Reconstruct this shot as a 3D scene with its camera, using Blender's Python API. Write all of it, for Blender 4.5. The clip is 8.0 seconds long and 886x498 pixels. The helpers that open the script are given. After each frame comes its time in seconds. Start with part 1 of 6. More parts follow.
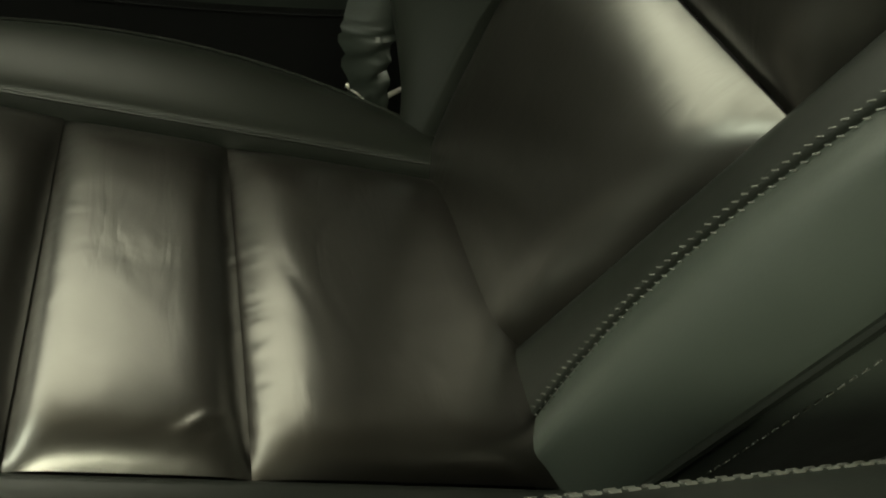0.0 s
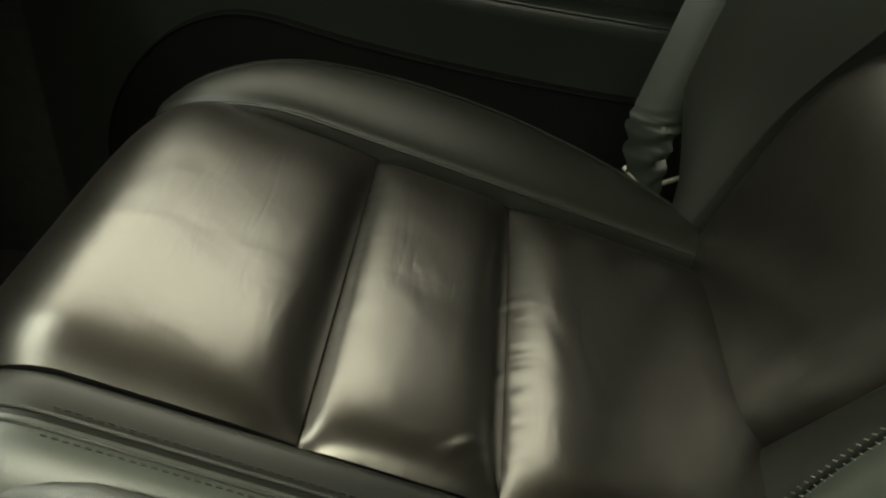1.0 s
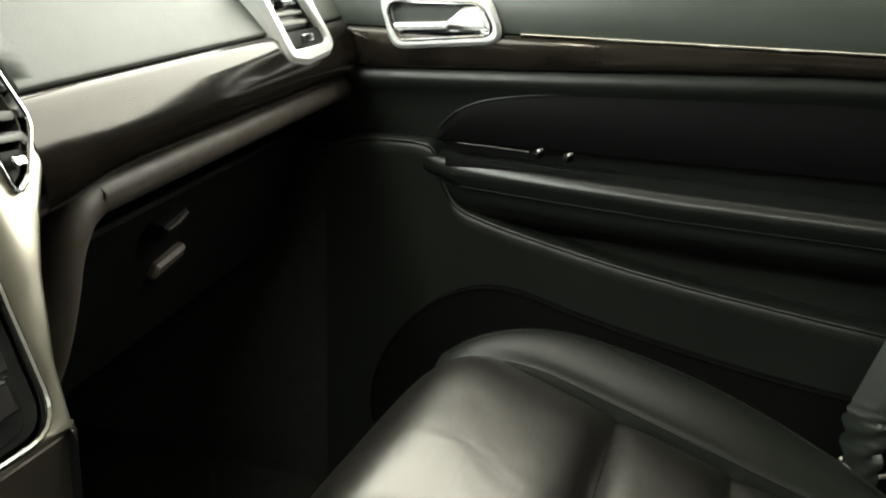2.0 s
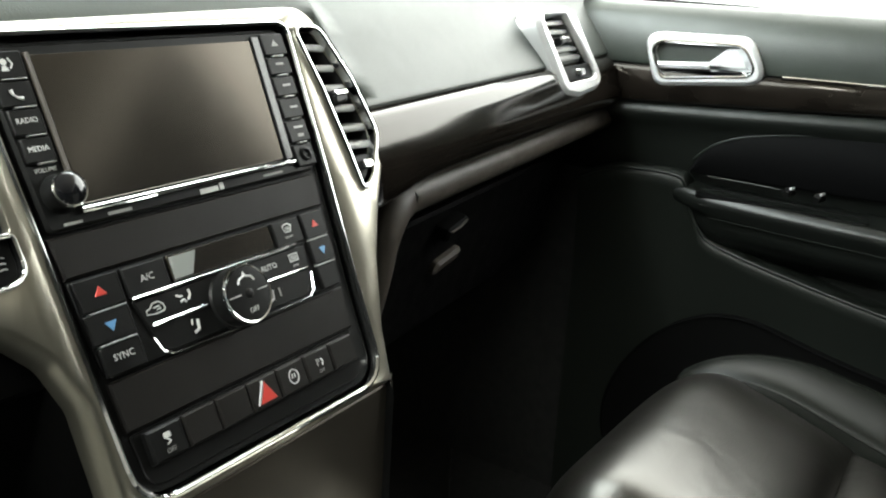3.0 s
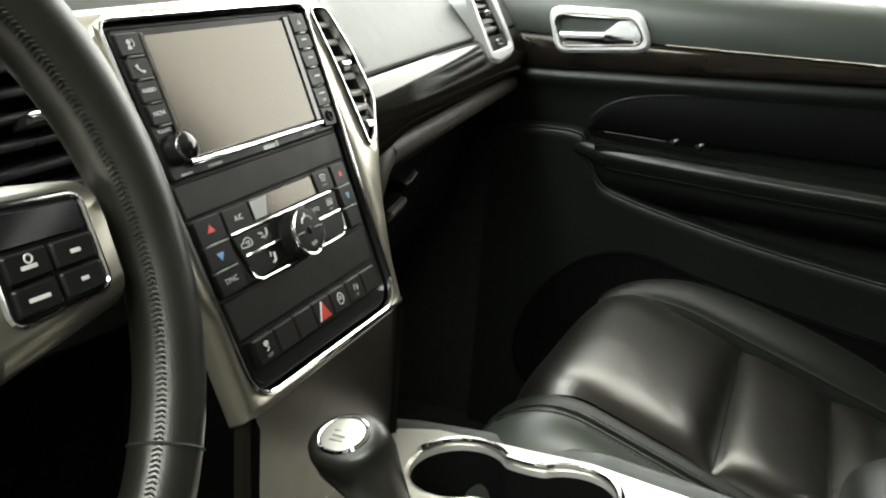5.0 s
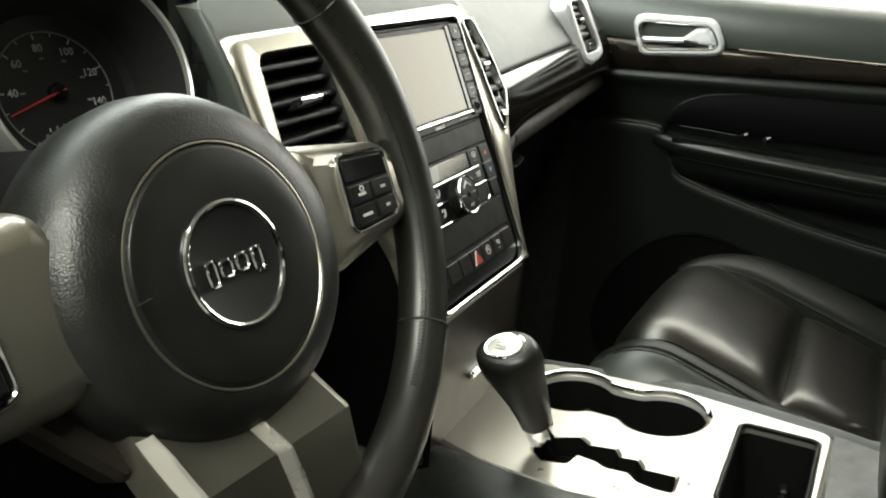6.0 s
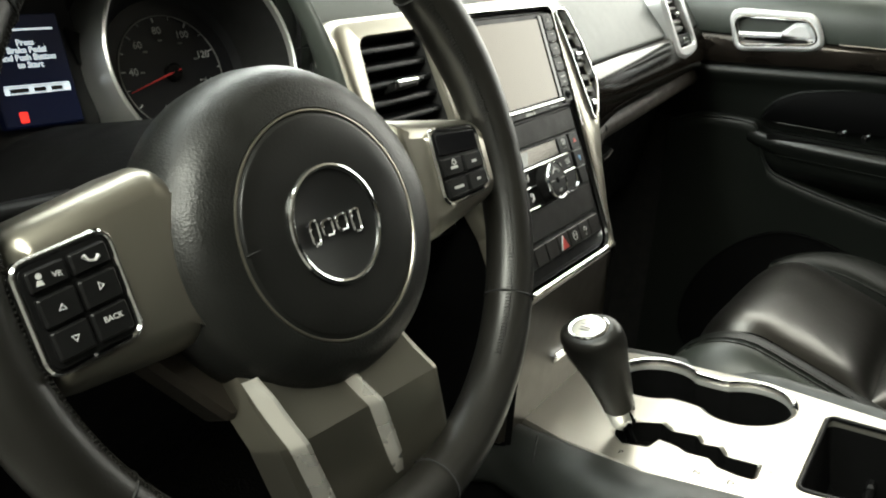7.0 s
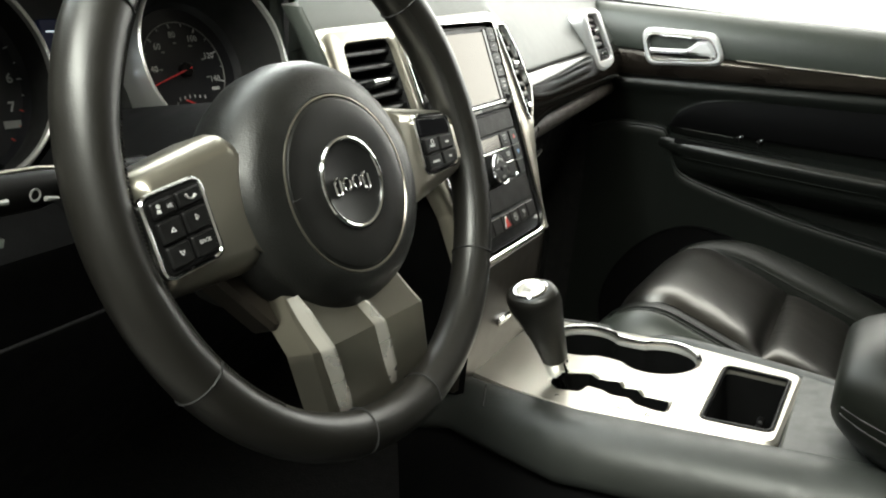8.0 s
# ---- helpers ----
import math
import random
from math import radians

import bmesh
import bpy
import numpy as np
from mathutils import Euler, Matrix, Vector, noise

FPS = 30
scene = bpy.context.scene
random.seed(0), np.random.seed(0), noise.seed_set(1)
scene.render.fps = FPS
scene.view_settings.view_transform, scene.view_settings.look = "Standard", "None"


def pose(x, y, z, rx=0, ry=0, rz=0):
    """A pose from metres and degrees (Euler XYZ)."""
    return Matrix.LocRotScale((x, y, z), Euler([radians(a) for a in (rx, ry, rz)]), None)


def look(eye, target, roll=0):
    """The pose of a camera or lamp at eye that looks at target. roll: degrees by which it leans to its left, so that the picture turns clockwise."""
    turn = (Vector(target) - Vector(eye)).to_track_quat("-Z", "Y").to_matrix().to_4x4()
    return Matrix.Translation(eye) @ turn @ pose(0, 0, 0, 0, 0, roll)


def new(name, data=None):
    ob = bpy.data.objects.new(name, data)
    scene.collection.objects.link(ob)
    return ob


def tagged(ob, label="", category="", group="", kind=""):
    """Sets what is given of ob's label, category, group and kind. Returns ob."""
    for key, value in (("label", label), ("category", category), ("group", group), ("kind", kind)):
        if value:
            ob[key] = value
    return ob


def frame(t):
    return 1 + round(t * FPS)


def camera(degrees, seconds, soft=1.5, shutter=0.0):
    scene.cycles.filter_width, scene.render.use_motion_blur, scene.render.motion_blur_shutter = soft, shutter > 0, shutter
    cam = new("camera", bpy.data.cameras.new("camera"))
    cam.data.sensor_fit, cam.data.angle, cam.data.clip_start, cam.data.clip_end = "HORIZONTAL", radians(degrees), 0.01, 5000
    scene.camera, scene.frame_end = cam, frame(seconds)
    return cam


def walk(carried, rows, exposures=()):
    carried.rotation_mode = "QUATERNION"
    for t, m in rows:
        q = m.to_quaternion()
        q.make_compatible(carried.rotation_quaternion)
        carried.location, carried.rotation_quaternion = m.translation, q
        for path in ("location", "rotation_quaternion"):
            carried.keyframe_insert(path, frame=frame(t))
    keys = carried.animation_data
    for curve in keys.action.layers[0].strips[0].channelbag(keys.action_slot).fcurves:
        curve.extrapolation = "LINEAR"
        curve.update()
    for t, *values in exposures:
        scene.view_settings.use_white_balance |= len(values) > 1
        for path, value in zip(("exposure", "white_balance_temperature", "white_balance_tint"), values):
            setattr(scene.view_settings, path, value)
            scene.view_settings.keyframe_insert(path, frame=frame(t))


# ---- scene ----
cam = camera(52.0, 8.0, 2.1)
PATH = [
    (0, (-0.077, -0.402, 0.65), (1.408, -0.781, -0.634), 3.3),
    (0.5, (-0.081, -0.388, 0.656), (1.476, -0.522, -0.594), 4.2),
    (1, (-0.107, -0.367, 0.666), (1.509, -0.28, -0.509), 3.3),
    (1.5, (-0.147, -0.337, 0.674), (1.611, -0.048, -0.235), 3.0),
    (2, (-0.232, -0.347, 0.713), (1.565, 0.227, 0.05), 2.9),
    (2.2, (-0.258, -0.345, 0.72), (1.524, 0.319, 0.1), 3.3),
    (3.3, (-0.347, -0.347, 0.725), (1.235, 0.698, 0.087), 3.4),
    (3.5, (-0.356, -0.345, 0.724), (1.235, 0.688, 0.087), 3.4),
    (4, (-0.376, -0.338, 0.722), (1.262, 0.615, 0.08), 3.1),
    (4.5, (-0.407, -0.323, 0.726), (1.293, 0.493, 0.061), 2.9),
    (4.7, (-0.432, -0.316, 0.73), (1.307, 0.411, 0.059), 3.4),
    (5.8, (-0.653, -0.299, 0.761), (1.107, 0.364, 0.08), 5.5),
    (6, (-0.672, -0.306, 0.76), (1.04, 0.468, 0.074), 4.8),
    (6.5, (-0.688, -0.315, 0.753), (0.95, 0.599, 0.061), 4.0),
    (7, (-0.694, -0.318, 0.752), (0.927, 0.625, 0.055), 4.3),
    (7.5, (-0.724, -0.328, 0.757), (0.919, 0.599, 0.09), 4.8),
    (8, (-0.828, -0.35, 0.759), (0.888, 0.444, 0.108), 5.9),
]
EXPOSURES = [(0.0, -0.14, 7400, -8), (1.2, -0.12, 7400, -2), (2.0, 0.19, 6700, 2), (3.3, 0.00, 6150, 4), (4.7, -0.15, 6300, 4), (5.8, -0.52, 6500, 3), (7.2, -0.52, 6500, 3), (8.0, -0.36, 6400, 5)]
walk(cam, [(t, look(eye, target, roll)) for t, eye, target, roll in PATH], EXPOSURES)

# ---- light ----
world = bpy.data.worlds.new("showroom_air")
scene.world = world
world.use_nodes = True
world.node_tree.nodes["Background"].inputs[0].default_value = (1.0, 0.97, 0.90, 1)
world.node_tree.nodes["Background"].inputs[1].default_value = 0.008


def area_lamp(name, m, sx, sy, watts, colour):
    data = bpy.data.lights.new(name, "AREA")
    data.shape, data.size, data.size_y, data.energy, data.color = "RECTANGLE", sx, sy, watts, colour
    ob = new(name, data)
    ob.matrix_world = m
    return ob


area_lamp("window_light_side", look((0.80, -0.06, 0.975), (-0.2, -0.06, 0.935)), 1.02, 0.56, 12, (1.0, 0.96, 0.89))
area_lamp("windscreen_light", look((0.0, 0.42, 1.0), (0.0, 0.42 - 0.42, 1.0 - 0.91)), 1.20, 0.64, 34, (0.97, 1.0, 0.97))
# Unseen lamp, added for the diffuse light entering by the driver's door.
area_lamp("driver_door_light", look((-1.42, -0.22, 1.92), (-0.25, -0.20, 0.58)), 1.2, 0.5, 100, (1.0, 0.99, 0.89))
area_lamp("showroom_ceiling_light", look((0.0, 0.001, 3.05), (0.0, 0.0, 0.0)), 8.0, 8.0, 85, (1.0, 0.99, 0.92))


# ---- materials ----
def material(name, base, rough=0.5, metal=0.0, grain=0.0, grain_scale=900, stain=0.12, stain_scale=9, coat=0.0, wrinkle=0.0, wrinkle_scale=60, spec=0.5, rough_var=0.08):
    mat = bpy.data.materials.new(name)
    mat.use_nodes = True
    nt = mat.node_tree
    b = nt.nodes["Principled BSDF"]
    n, l = nt.nodes.new, nt.links.new
    coord = n("ShaderNodeTexCoord")
    big = n("ShaderNodeTexNoise")
    big.inputs["Scale"].default_value, big.inputs["Detail"].default_value = stain_scale, 6
    l(coord.outputs["Object"], big.inputs["Vector"])
    ramp = n("ShaderNodeMapRange")
    ramp.inputs[1].default_value, ramp.inputs[2].default_value = 0.3, 0.7
    ramp.inputs[3].default_value, ramp.inputs[4].default_value = 1 - stain, 1 + stain
    l(big.outputs[0], ramp.inputs[0])
    mul = n("ShaderNodeVectorMath")
    mul.operation = "SCALE"
    mul.inputs[0].default_value = base
    l(ramp.outputs[0], mul.inputs["Scale"])
    l(mul.outputs[0], b.inputs["Base Color"])
    mid = n("ShaderNodeTexNoise")
    mid.inputs["Scale"].default_value, mid.inputs["Detail"].default_value = stain_scale * 7, 4
    l(coord.outputs["Object"], mid.inputs["Vector"])
    rr = n("ShaderNodeMapRange")
    rr.inputs[1].default_value, rr.inputs[2].default_value = 0.3, 0.7
    rr.inputs[3].default_value, rr.inputs[4].default_value = max(0.02, rough - rough_var), min(1, rough + rough_var)
    l(mid.outputs[0], rr.inputs[0])
    l(rr.outputs[0], b.inputs["Roughness"])
    b.inputs["Metallic"].default_value = metal
    b.inputs["Specular IOR Level"].default_value = spec
    b.inputs["Coat Weight"].default_value = coat
    b.inputs["Coat Roughness"].default_value = max(0.06, rough)
    last = None
    if grain > 0:
        v = n("ShaderNodeTexVoronoi")
        v.inputs["Scale"].default_value = grain_scale
        l(coord.outputs["Object"], v.inputs["Vector"])
        bump = n("ShaderNodeBump")
        bump.inputs["Strength"].default_value, bump.inputs["Distance"].default_value = grain, 0.0006
        l(v.outputs["Distance"], bump.inputs["Height"])
        last = bump
    if wrinkle > 0:
        w = n("ShaderNodeTexNoise")
        w.inputs["Scale"].default_value, w.inputs["Detail"].default_value, w.inputs["Distortion"].default_value = wrinkle_scale, 5, 1.2
        l(coord.outputs["Object"], w.inputs["Vector"])
        bump2 = n("ShaderNodeBump")
        bump2.inputs["Strength"].default_value, bump2.inputs["Distance"].default_value = wrinkle, 0.003
        l(w.outputs[0], bump2.inputs["Height"])
        if last:
            l(last.outputs[0], bump2.inputs["Normal"])
        last = bump2
    if last:
        l(last.outputs[0], b.inputs["Normal"])
    return mat


def plain(name, base, rough=0.4, metal=0.0, emit=0.0, coat=0.0):
    mat = bpy.data.materials.new(name)
    mat.use_nodes = True
    b = mat.node_tree.nodes["Principled BSDF"]
    b.inputs["Base Color"].default_value = (*base, 1)
    b.inputs["Roughness"].default_value, b.inputs["Metallic"].default_value = rough, metal
    b.inputs["Coat Weight"].default_value = coat
    if emit:
        b.inputs["Emission Color"].default_value = (*base, 1)
        b.inputs["Emission Strength"].default_value = emit
    return mat


def leather(name, base, rough, tint, spec, folds):
    """Worn leather: fine pores, soft rubbed patches and shallow hairline folds."""
    mat = bpy.data.materials.new(name)
    mat.use_nodes = True
    nt = mat.node_tree
    b = nt.nodes["Principled BSDF"]
    n, l = nt.nodes.new, nt.links.new
    coord = n("ShaderNodeTexCoord")

    def field(scale, detail, distortion=0.0):
        t = n("ShaderNodeTexNoise")
        t.inputs["Scale"].default_value, t.inputs["Detail"].default_value, t.inputs["Distortion"].default_value = scale, detail, distortion
        l(coord.outputs["Object"], t.inputs["Vector"])
        return t.outputs[0]

    def spread(value, a, z):
        m = n("ShaderNodeMapRange")
        m.inputs[1].default_value, m.inputs[2].default_value, m.inputs[3].default_value, m.inputs[4].default_value = 0.3, 0.7, a, z
        l(value, m.inputs[0])
        return m.outputs[0]

    scale = n("ShaderNodeVectorMath")
    scale.operation = "SCALE"
    scale.inputs[0].default_value = base
    l(spread(field(22, 4), 0.85, 1.2), scale.inputs["Scale"])
    l(scale.outputs[0], b.inputs["Base Color"])
    l(spread(field(34, 5), rough - 0.015, rough + 0.015), b.inputs["Roughness"])
    b.inputs["Specular IOR Level"].default_value = spec
    b.inputs["Specular Tint"].default_value = (*tint, 1)
    soft = n("ShaderNodeBump")
    soft.inputs["Strength"].default_value, soft.inputs["Distance"].default_value = 0.16, 0.004
    l(field(26, 2, 0.4), soft.inputs["Height"])
    pores = n("ShaderNodeBump")
    pores.inputs["Strength"].default_value, pores.inputs["Distance"].default_value = 0.05, 0.0006
    l(field(300, 2), pores.inputs["Height"])
    l(soft.outputs[0], pores.inputs["Normal"])
    stretch = n("ShaderNodeMapping")
    stretch.inputs["Scale"].default_value = folds
    l(coord.outputs["Object"], stretch.inputs["Vector"])
    lines = n("ShaderNodeTexNoise")
    lines.inputs["Scale"].default_value, lines.inputs["Detail"].default_value, lines.inputs["Distortion"].default_value = 1.0, 3, 0.5
    l(stretch.outputs[0], lines.inputs["Vector"])
    off = n("ShaderNodeMath")
    off.operation = "SUBTRACT"
    off.inputs[1].default_value = 0.5
    l(lines.outputs[0], off.inputs[0])
    size = n("ShaderNodeMath")
    size.operation = "ABSOLUTE"
    l(off.outputs[0], size.inputs[0])
    groove = n("ShaderNodeMapRange")
    groove.inputs[1].default_value, groove.inputs[2].default_value = 0.0, 0.09
    l(size.outputs[0], groove.inputs[0])
    creases = n("ShaderNodeBump")
    creases.inputs["Distance"].default_value = 0.0005
    l(spread(field(13, 2), 0.0, 0.22), creases.inputs["Strength"])
    l(groove.outputs[0], creases.inputs["Height"])
    l(pores.outputs[0], creases.inputs["Normal"])
    l(creases.outputs[0], b.inputs["Normal"])
    return mat


LEATHER = leather("worn_black_leather", (0.0026, 0.0023, 0.0019), 0.30, (1.0, 0.96, 0.89), 0.75, (9, 45, 9))
BACK_LEATHER = leather("creased_black_leather", (0.0026, 0.0023, 0.0019), 0.31, (0.98, 0.97, 0.89), 0.65, (45, 9, 9))
SKIRT = material("gathered_skirt_vinyl", (0.0085, 0.0102, 0.0084), 0.40, grain=0.05, grain_scale=500, wrinkle=0.03, wrinkle_scale=18, spec=0.26, rough_var=0.03)
SIDE_VINYL = material("grey_green_side_vinyl", (0.0175, 0.0208, 0.0168), 0.42, grain=0.06, grain_scale=500, wrinkle=0.03, wrinkle_scale=18, spec=0.5, rough_var=0.03)
BOLSTER = material("smooth_black_leather", (0.0050, 0.0057, 0.0045), 0.40, grain=0.03, grain_scale=500, wrinkle=0.03, wrinkle_scale=18, spec=0.18, rough_var=0.03)
RIM_LEATHER = material("rim_leather", (0.0080, 0.0075, 0.0062), 0.38, grain=0.06, grain_scale=900, spec=0.5, rough_var=0.04)
HUB_VINYL = material("pebbled_vinyl", (0.007, 0.0072, 0.0064), 0.40, grain=0.22, grain_scale=1000, spec=0.40)
SMOOTH_VINYL = material("smooth_vinyl", (0.0062, 0.0062, 0.0056), 0.36, grain=0.05, grain_scale=700, spec=0.35)
DASH = material("grained_dash_skin", (0.046, 0.052, 0.046), 0.44, grain=0.12, grain_scale=900, spec=0.36, stain=0.03, rough_var=0.02)
# Shade below the dash is put into this near-black base.
DASH_LOW = material("shade_black_dash_plastic", (0.0035, 0.0035, 0.0037), 0.65, grain=0.2, grain_scale=700, spec=0.06)
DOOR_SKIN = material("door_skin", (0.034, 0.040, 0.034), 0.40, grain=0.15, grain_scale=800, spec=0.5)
# DOOR_LOW and DOOR_MID: the upper skin's tone darkened to paint in shade.
DOOR_LOW = material("shaded_door_plastic", (0.0085, 0.0100, 0.0084), 0.40, grain=0.10, grain_scale=800, spec=0.24)
DOOR_MID = material("shaded_door_skin", (0.0080, 0.0095, 0.0080), 0.42, grain=0.12, grain_scale=800, spec=0.3)
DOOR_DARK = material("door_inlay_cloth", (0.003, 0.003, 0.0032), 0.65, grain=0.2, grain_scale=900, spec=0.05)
CONSOLE_SKIN = material("console_skin", (0.019, 0.021, 0.019), 0.46, grain=0.16, grain_scale=1100)
SILVER = material("champagne_silver_paint", (0.33, 0.312, 0.262), 0.32, metal=0.92, stain=0.04, rough_var=0.02)
BRONZE = material("dark_bronze_paint", (0.050, 0.043, 0.035), 0.40, metal=0.7, stain=0.06, rough_var=0.03)
PLATE = material("brushed_silver_plate", (0.50, 0.48, 0.425), 0.37, metal=0.9, stain=0.02, rough_var=0.01)
CHROME = material("chrome", (0.80, 0.80, 0.80), 0.08, metal=1.0, stain=0.03, rough_var=0.03)
TRIM = material("dark_glossy_wood", (0.0085, 0.0068, 0.0055), 0.10, stain=0.5, stain_scale=14, rough_var=0.02, spec=0.26)
TRIM.node_tree.nodes["Principled BSDF"].inputs["Specular Tint"].default_value = (1.0, 0.92, 0.83, 1)
BLACK = material("black_panel", (0.005, 0.005, 0.005), 0.40, stain=0.1, grain=0.05, grain_scale=1200, spec=0.12)
FILLER = material("soft_dark_brown_panel", (0.0075, 0.0066, 0.0060), 0.48, grain=0.10, grain_scale=1300, spec=0.15)
ROLL = material("soft_brown_roll_skin", (0.052, 0.044, 0.037), 0.50, grain=0.12, grain_scale=1100, spec=0.35)
BUTTON = material("black_button", (0.006, 0.006, 0.006), 0.36, stain=0.1, spec=0.14)
SLAT = material("satin_black_slat", (0.006, 0.0062, 0.007), 0.34, stain=0.1, spec=0.2)
# The slat made pale, so its colour carries the chrome's reflection.
SLAT_PALE = material("reflection_pale_slat", (0.30, 0.30, 0.30), 0.34, stain=0.1)
BADGE = material("satin_black_badge", (0.010, 0.010, 0.010), 0.42, stain=0.1, spec=0.2)
RING = material("satin_metal_ring", (0.62, 0.62, 0.60), 0.30, metal=0.7, stain=0.03, rough_var=0.02)
SATIN = material("satin_chrome", (0.80, 0.80, 0.81), 0.34, metal=0.5, stain=0.03, rough_var=0.02)
GLOSS = material("glossy_black", (0.006, 0.006, 0.007), 0.10, stain=0.1, rough_var=0.02)
SCREEN = material("dark_touch_screen", (0.010, 0.009, 0.008), 0.16, stain=0.05, rough_var=0.01, spec=0.50)
SCREEN.node_tree.nodes["Principled BSDF"].inputs["Specular Tint"].default_value = (1.0, 0.86, 0.68, 1)
LCD = material("grey_lcd", (0.20, 0.21, 0.20), 0.25, stain=0.1)
DARK = material("deep_black_plastic", (0.007, 0.007, 0.007), 0.7)
CARPET = material("black_carpet", (0.010, 0.010, 0.010), 0.95, grain=0.8, grain_scale=300)
HEADLINER = material("beige_headliner", (0.46, 0.425, 0.36), 0.9, grain=0.4, grain_scale=400)
WHITE = plain("white_print", (0.46, 0.46, 0.45), 0.5)
GREY = plain("grey_print", (0.22, 0.22, 0.21), 0.5)
RED = plain("red_print", (0.42, 0.03, 0.02), 0.4)
BLUE = plain("blue_print", (0.10, 0.24, 0.45), 0.4)
THREAD = material("pale_thread", (0.040, 0.041, 0.034), 0.7)
# The spoke's silver made much paler, to paint the ribs' highlight.
RIB = material("rib_highlight_silver", (0.82, 0.79, 0.73), 0.28, metal=0.7, stain=0.03, rough_var=0.02)
ARM_SKIN = material("armrest_vinyl", (0.007, 0.008, 0.007), 0.32, grain=0.04, grain_scale=600, spec=0.38, rough_var=0.03)
# Near-black that puts the shade of hollows and recesses into the base colour.
VOID = material("recess_shade_black", (0.0025, 0.0025, 0.0025), 0.8, spec=0.05)
DARK_THREAD = material("dark_thread", (0.030, 0.031, 0.026), 0.6)
DIAL = material("dial_face", (0.008, 0.008, 0.010), 0.45)
NEEDLE = plain("lit_needle", (0.55, 0.03, 0.03), 0.4, emit=0.10)
LIT_WHITE = plain("lit_text", (0.82, 0.90, 1.0), 0.4, emit=1.3)
LIT_RED = plain("lit_warning", (1.0, 0.04, 0.03), 0.4, emit=1.3)
LIT_BLUE = plain("lit_blue_panel", (0.006, 0.009, 0.032), 0.25, emit=0.22)
# Emits by itself, in place of bright surroundings beyond the side window.
BRIGHT_WALL = plain("glowing_backdrop", (1.0, 0.99, 0.95), 0.8, emit=2.2)
PAINTED_WALL = material("white_wall", (0.80, 0.79, 0.75), 0.8)
ROOM_FLOOR = material("grey_tile_floor", (0.35, 0.34, 0.32), 0.35, stain=0.2, stain_scale=2)


# ---- mesh helpers ----
def finish(bm, name, mat, angle=35):
    bmesh.ops.remove_doubles(bm, verts=bm.verts, dist=1e-6)
    bmesh.ops.recalc_face_normals(bm, faces=bm.faces)
    me = bpy.data.meshes.new(name)
    bm.to_mesh(me)
    bm.free()
    me.polygons.foreach_set("use_smooth", [True] * len(me.polygons))
    me.set_sharp_from_angle(angle=radians(angle))
    me.materials.append(mat)
    return me


def part(name, bm, mat, parent, label="", m=None, angle=35):
    ob = new(name, finish(bm, name, mat, angle))
    ob.parent = parent
    if m is not None:
        ob.matrix_local = m
    return tagged(ob, label)


def thing(name, label, category, m=None, group="", kind=""):
    ob = new(name)
    if m is not None:
        ob.matrix_world = m
    return tagged(ob, label, category, group, kind)


def solo(name, bm, mat, label, category, m=None, group="", kind="", angle=35):
    ob = new(name, finish(bm, name, mat, angle))
    if m is not None:
        ob.matrix_world = m
    return tagged(ob, label, category, group, kind)


def rounded(pts, r, seg=5):
    """A polygon with its corners rounded; r is one radius or one for each corner."""
    out, n = [], len(pts)
    for i in range(n):
        p, a, b = Vector(pts[i]), Vector(pts[i - 1]), Vector(pts[(i + 1) % n])
        rad = r[i] if isinstance(r, (list, tuple)) else r
        u, v = (a - p), (b - p)
        lim = 0.48 * min(u.length, v.length)
        ang = u.angle(v)
        cut = min(rad / max(math.tan(ang / 2), 1e-3), lim)
        if rad <= 0 or ang > 3.0:
            out.append((p.x, p.y))
            continue
        s, e = p + u.normalized() * cut, p + v.normalized() * cut
        for k in range(seg + 1):
            t = k / seg
            q = s * (1 - t) ** 2 + p * 2 * t * (1 - t) + e * t * t
            out.append((q.x, q.y))
    return out


def rect(x0, y0, x1, y1, r=0.0, seg=4):
    return rounded([(x0, y0), (x1, y0), (x1, y1), (x0, y1)], r, seg) if r else [(x0, y0), (x1, y0), (x1, y1), (x0, y1)]


def circle(cx, cy, rx, ry=None, n=40, a0=0.0, a1=2 * math.pi):
    ry = ry or rx
    return [(cx + rx * math.cos(a0 + (a1 - a0) * k / n), cy + ry * math.sin(a0 + (a1 - a0) * k / n)) for k in range(n)]


def turned(poly):
    return sum(a[0] * b[1] - b[0] * a[1] for a, b in zip(poly, poly[1:] + poly[:1])) / 2


def inset(poly, d):
    """The polygon moved inwards by d (outwards for a negative d)."""
    sgn = 1 if turned(poly) > 0 else -1
    out, n = [], len(poly)
    for i in range(n):
        p, a, b = Vector(poly[i]), Vector(poly[i - 1]), Vector(poly[(i + 1) % n])
        e, f = (p - a), (b - p)
        if e.length < 1e-9 or f.length < 1e-9:
            out.append((p.x, p.y))
            continue
        e.normalize(), f.normalize()
        n1, n2 = Vector((-e.y, e.x)), Vector((-f.y, f.x))
        s = n1 + n2
        k = max(0.45, 1 + n1.dot(n2))
        q = p + s * (sgn * d / k)
        out.append((q.x, q.y))
    return out


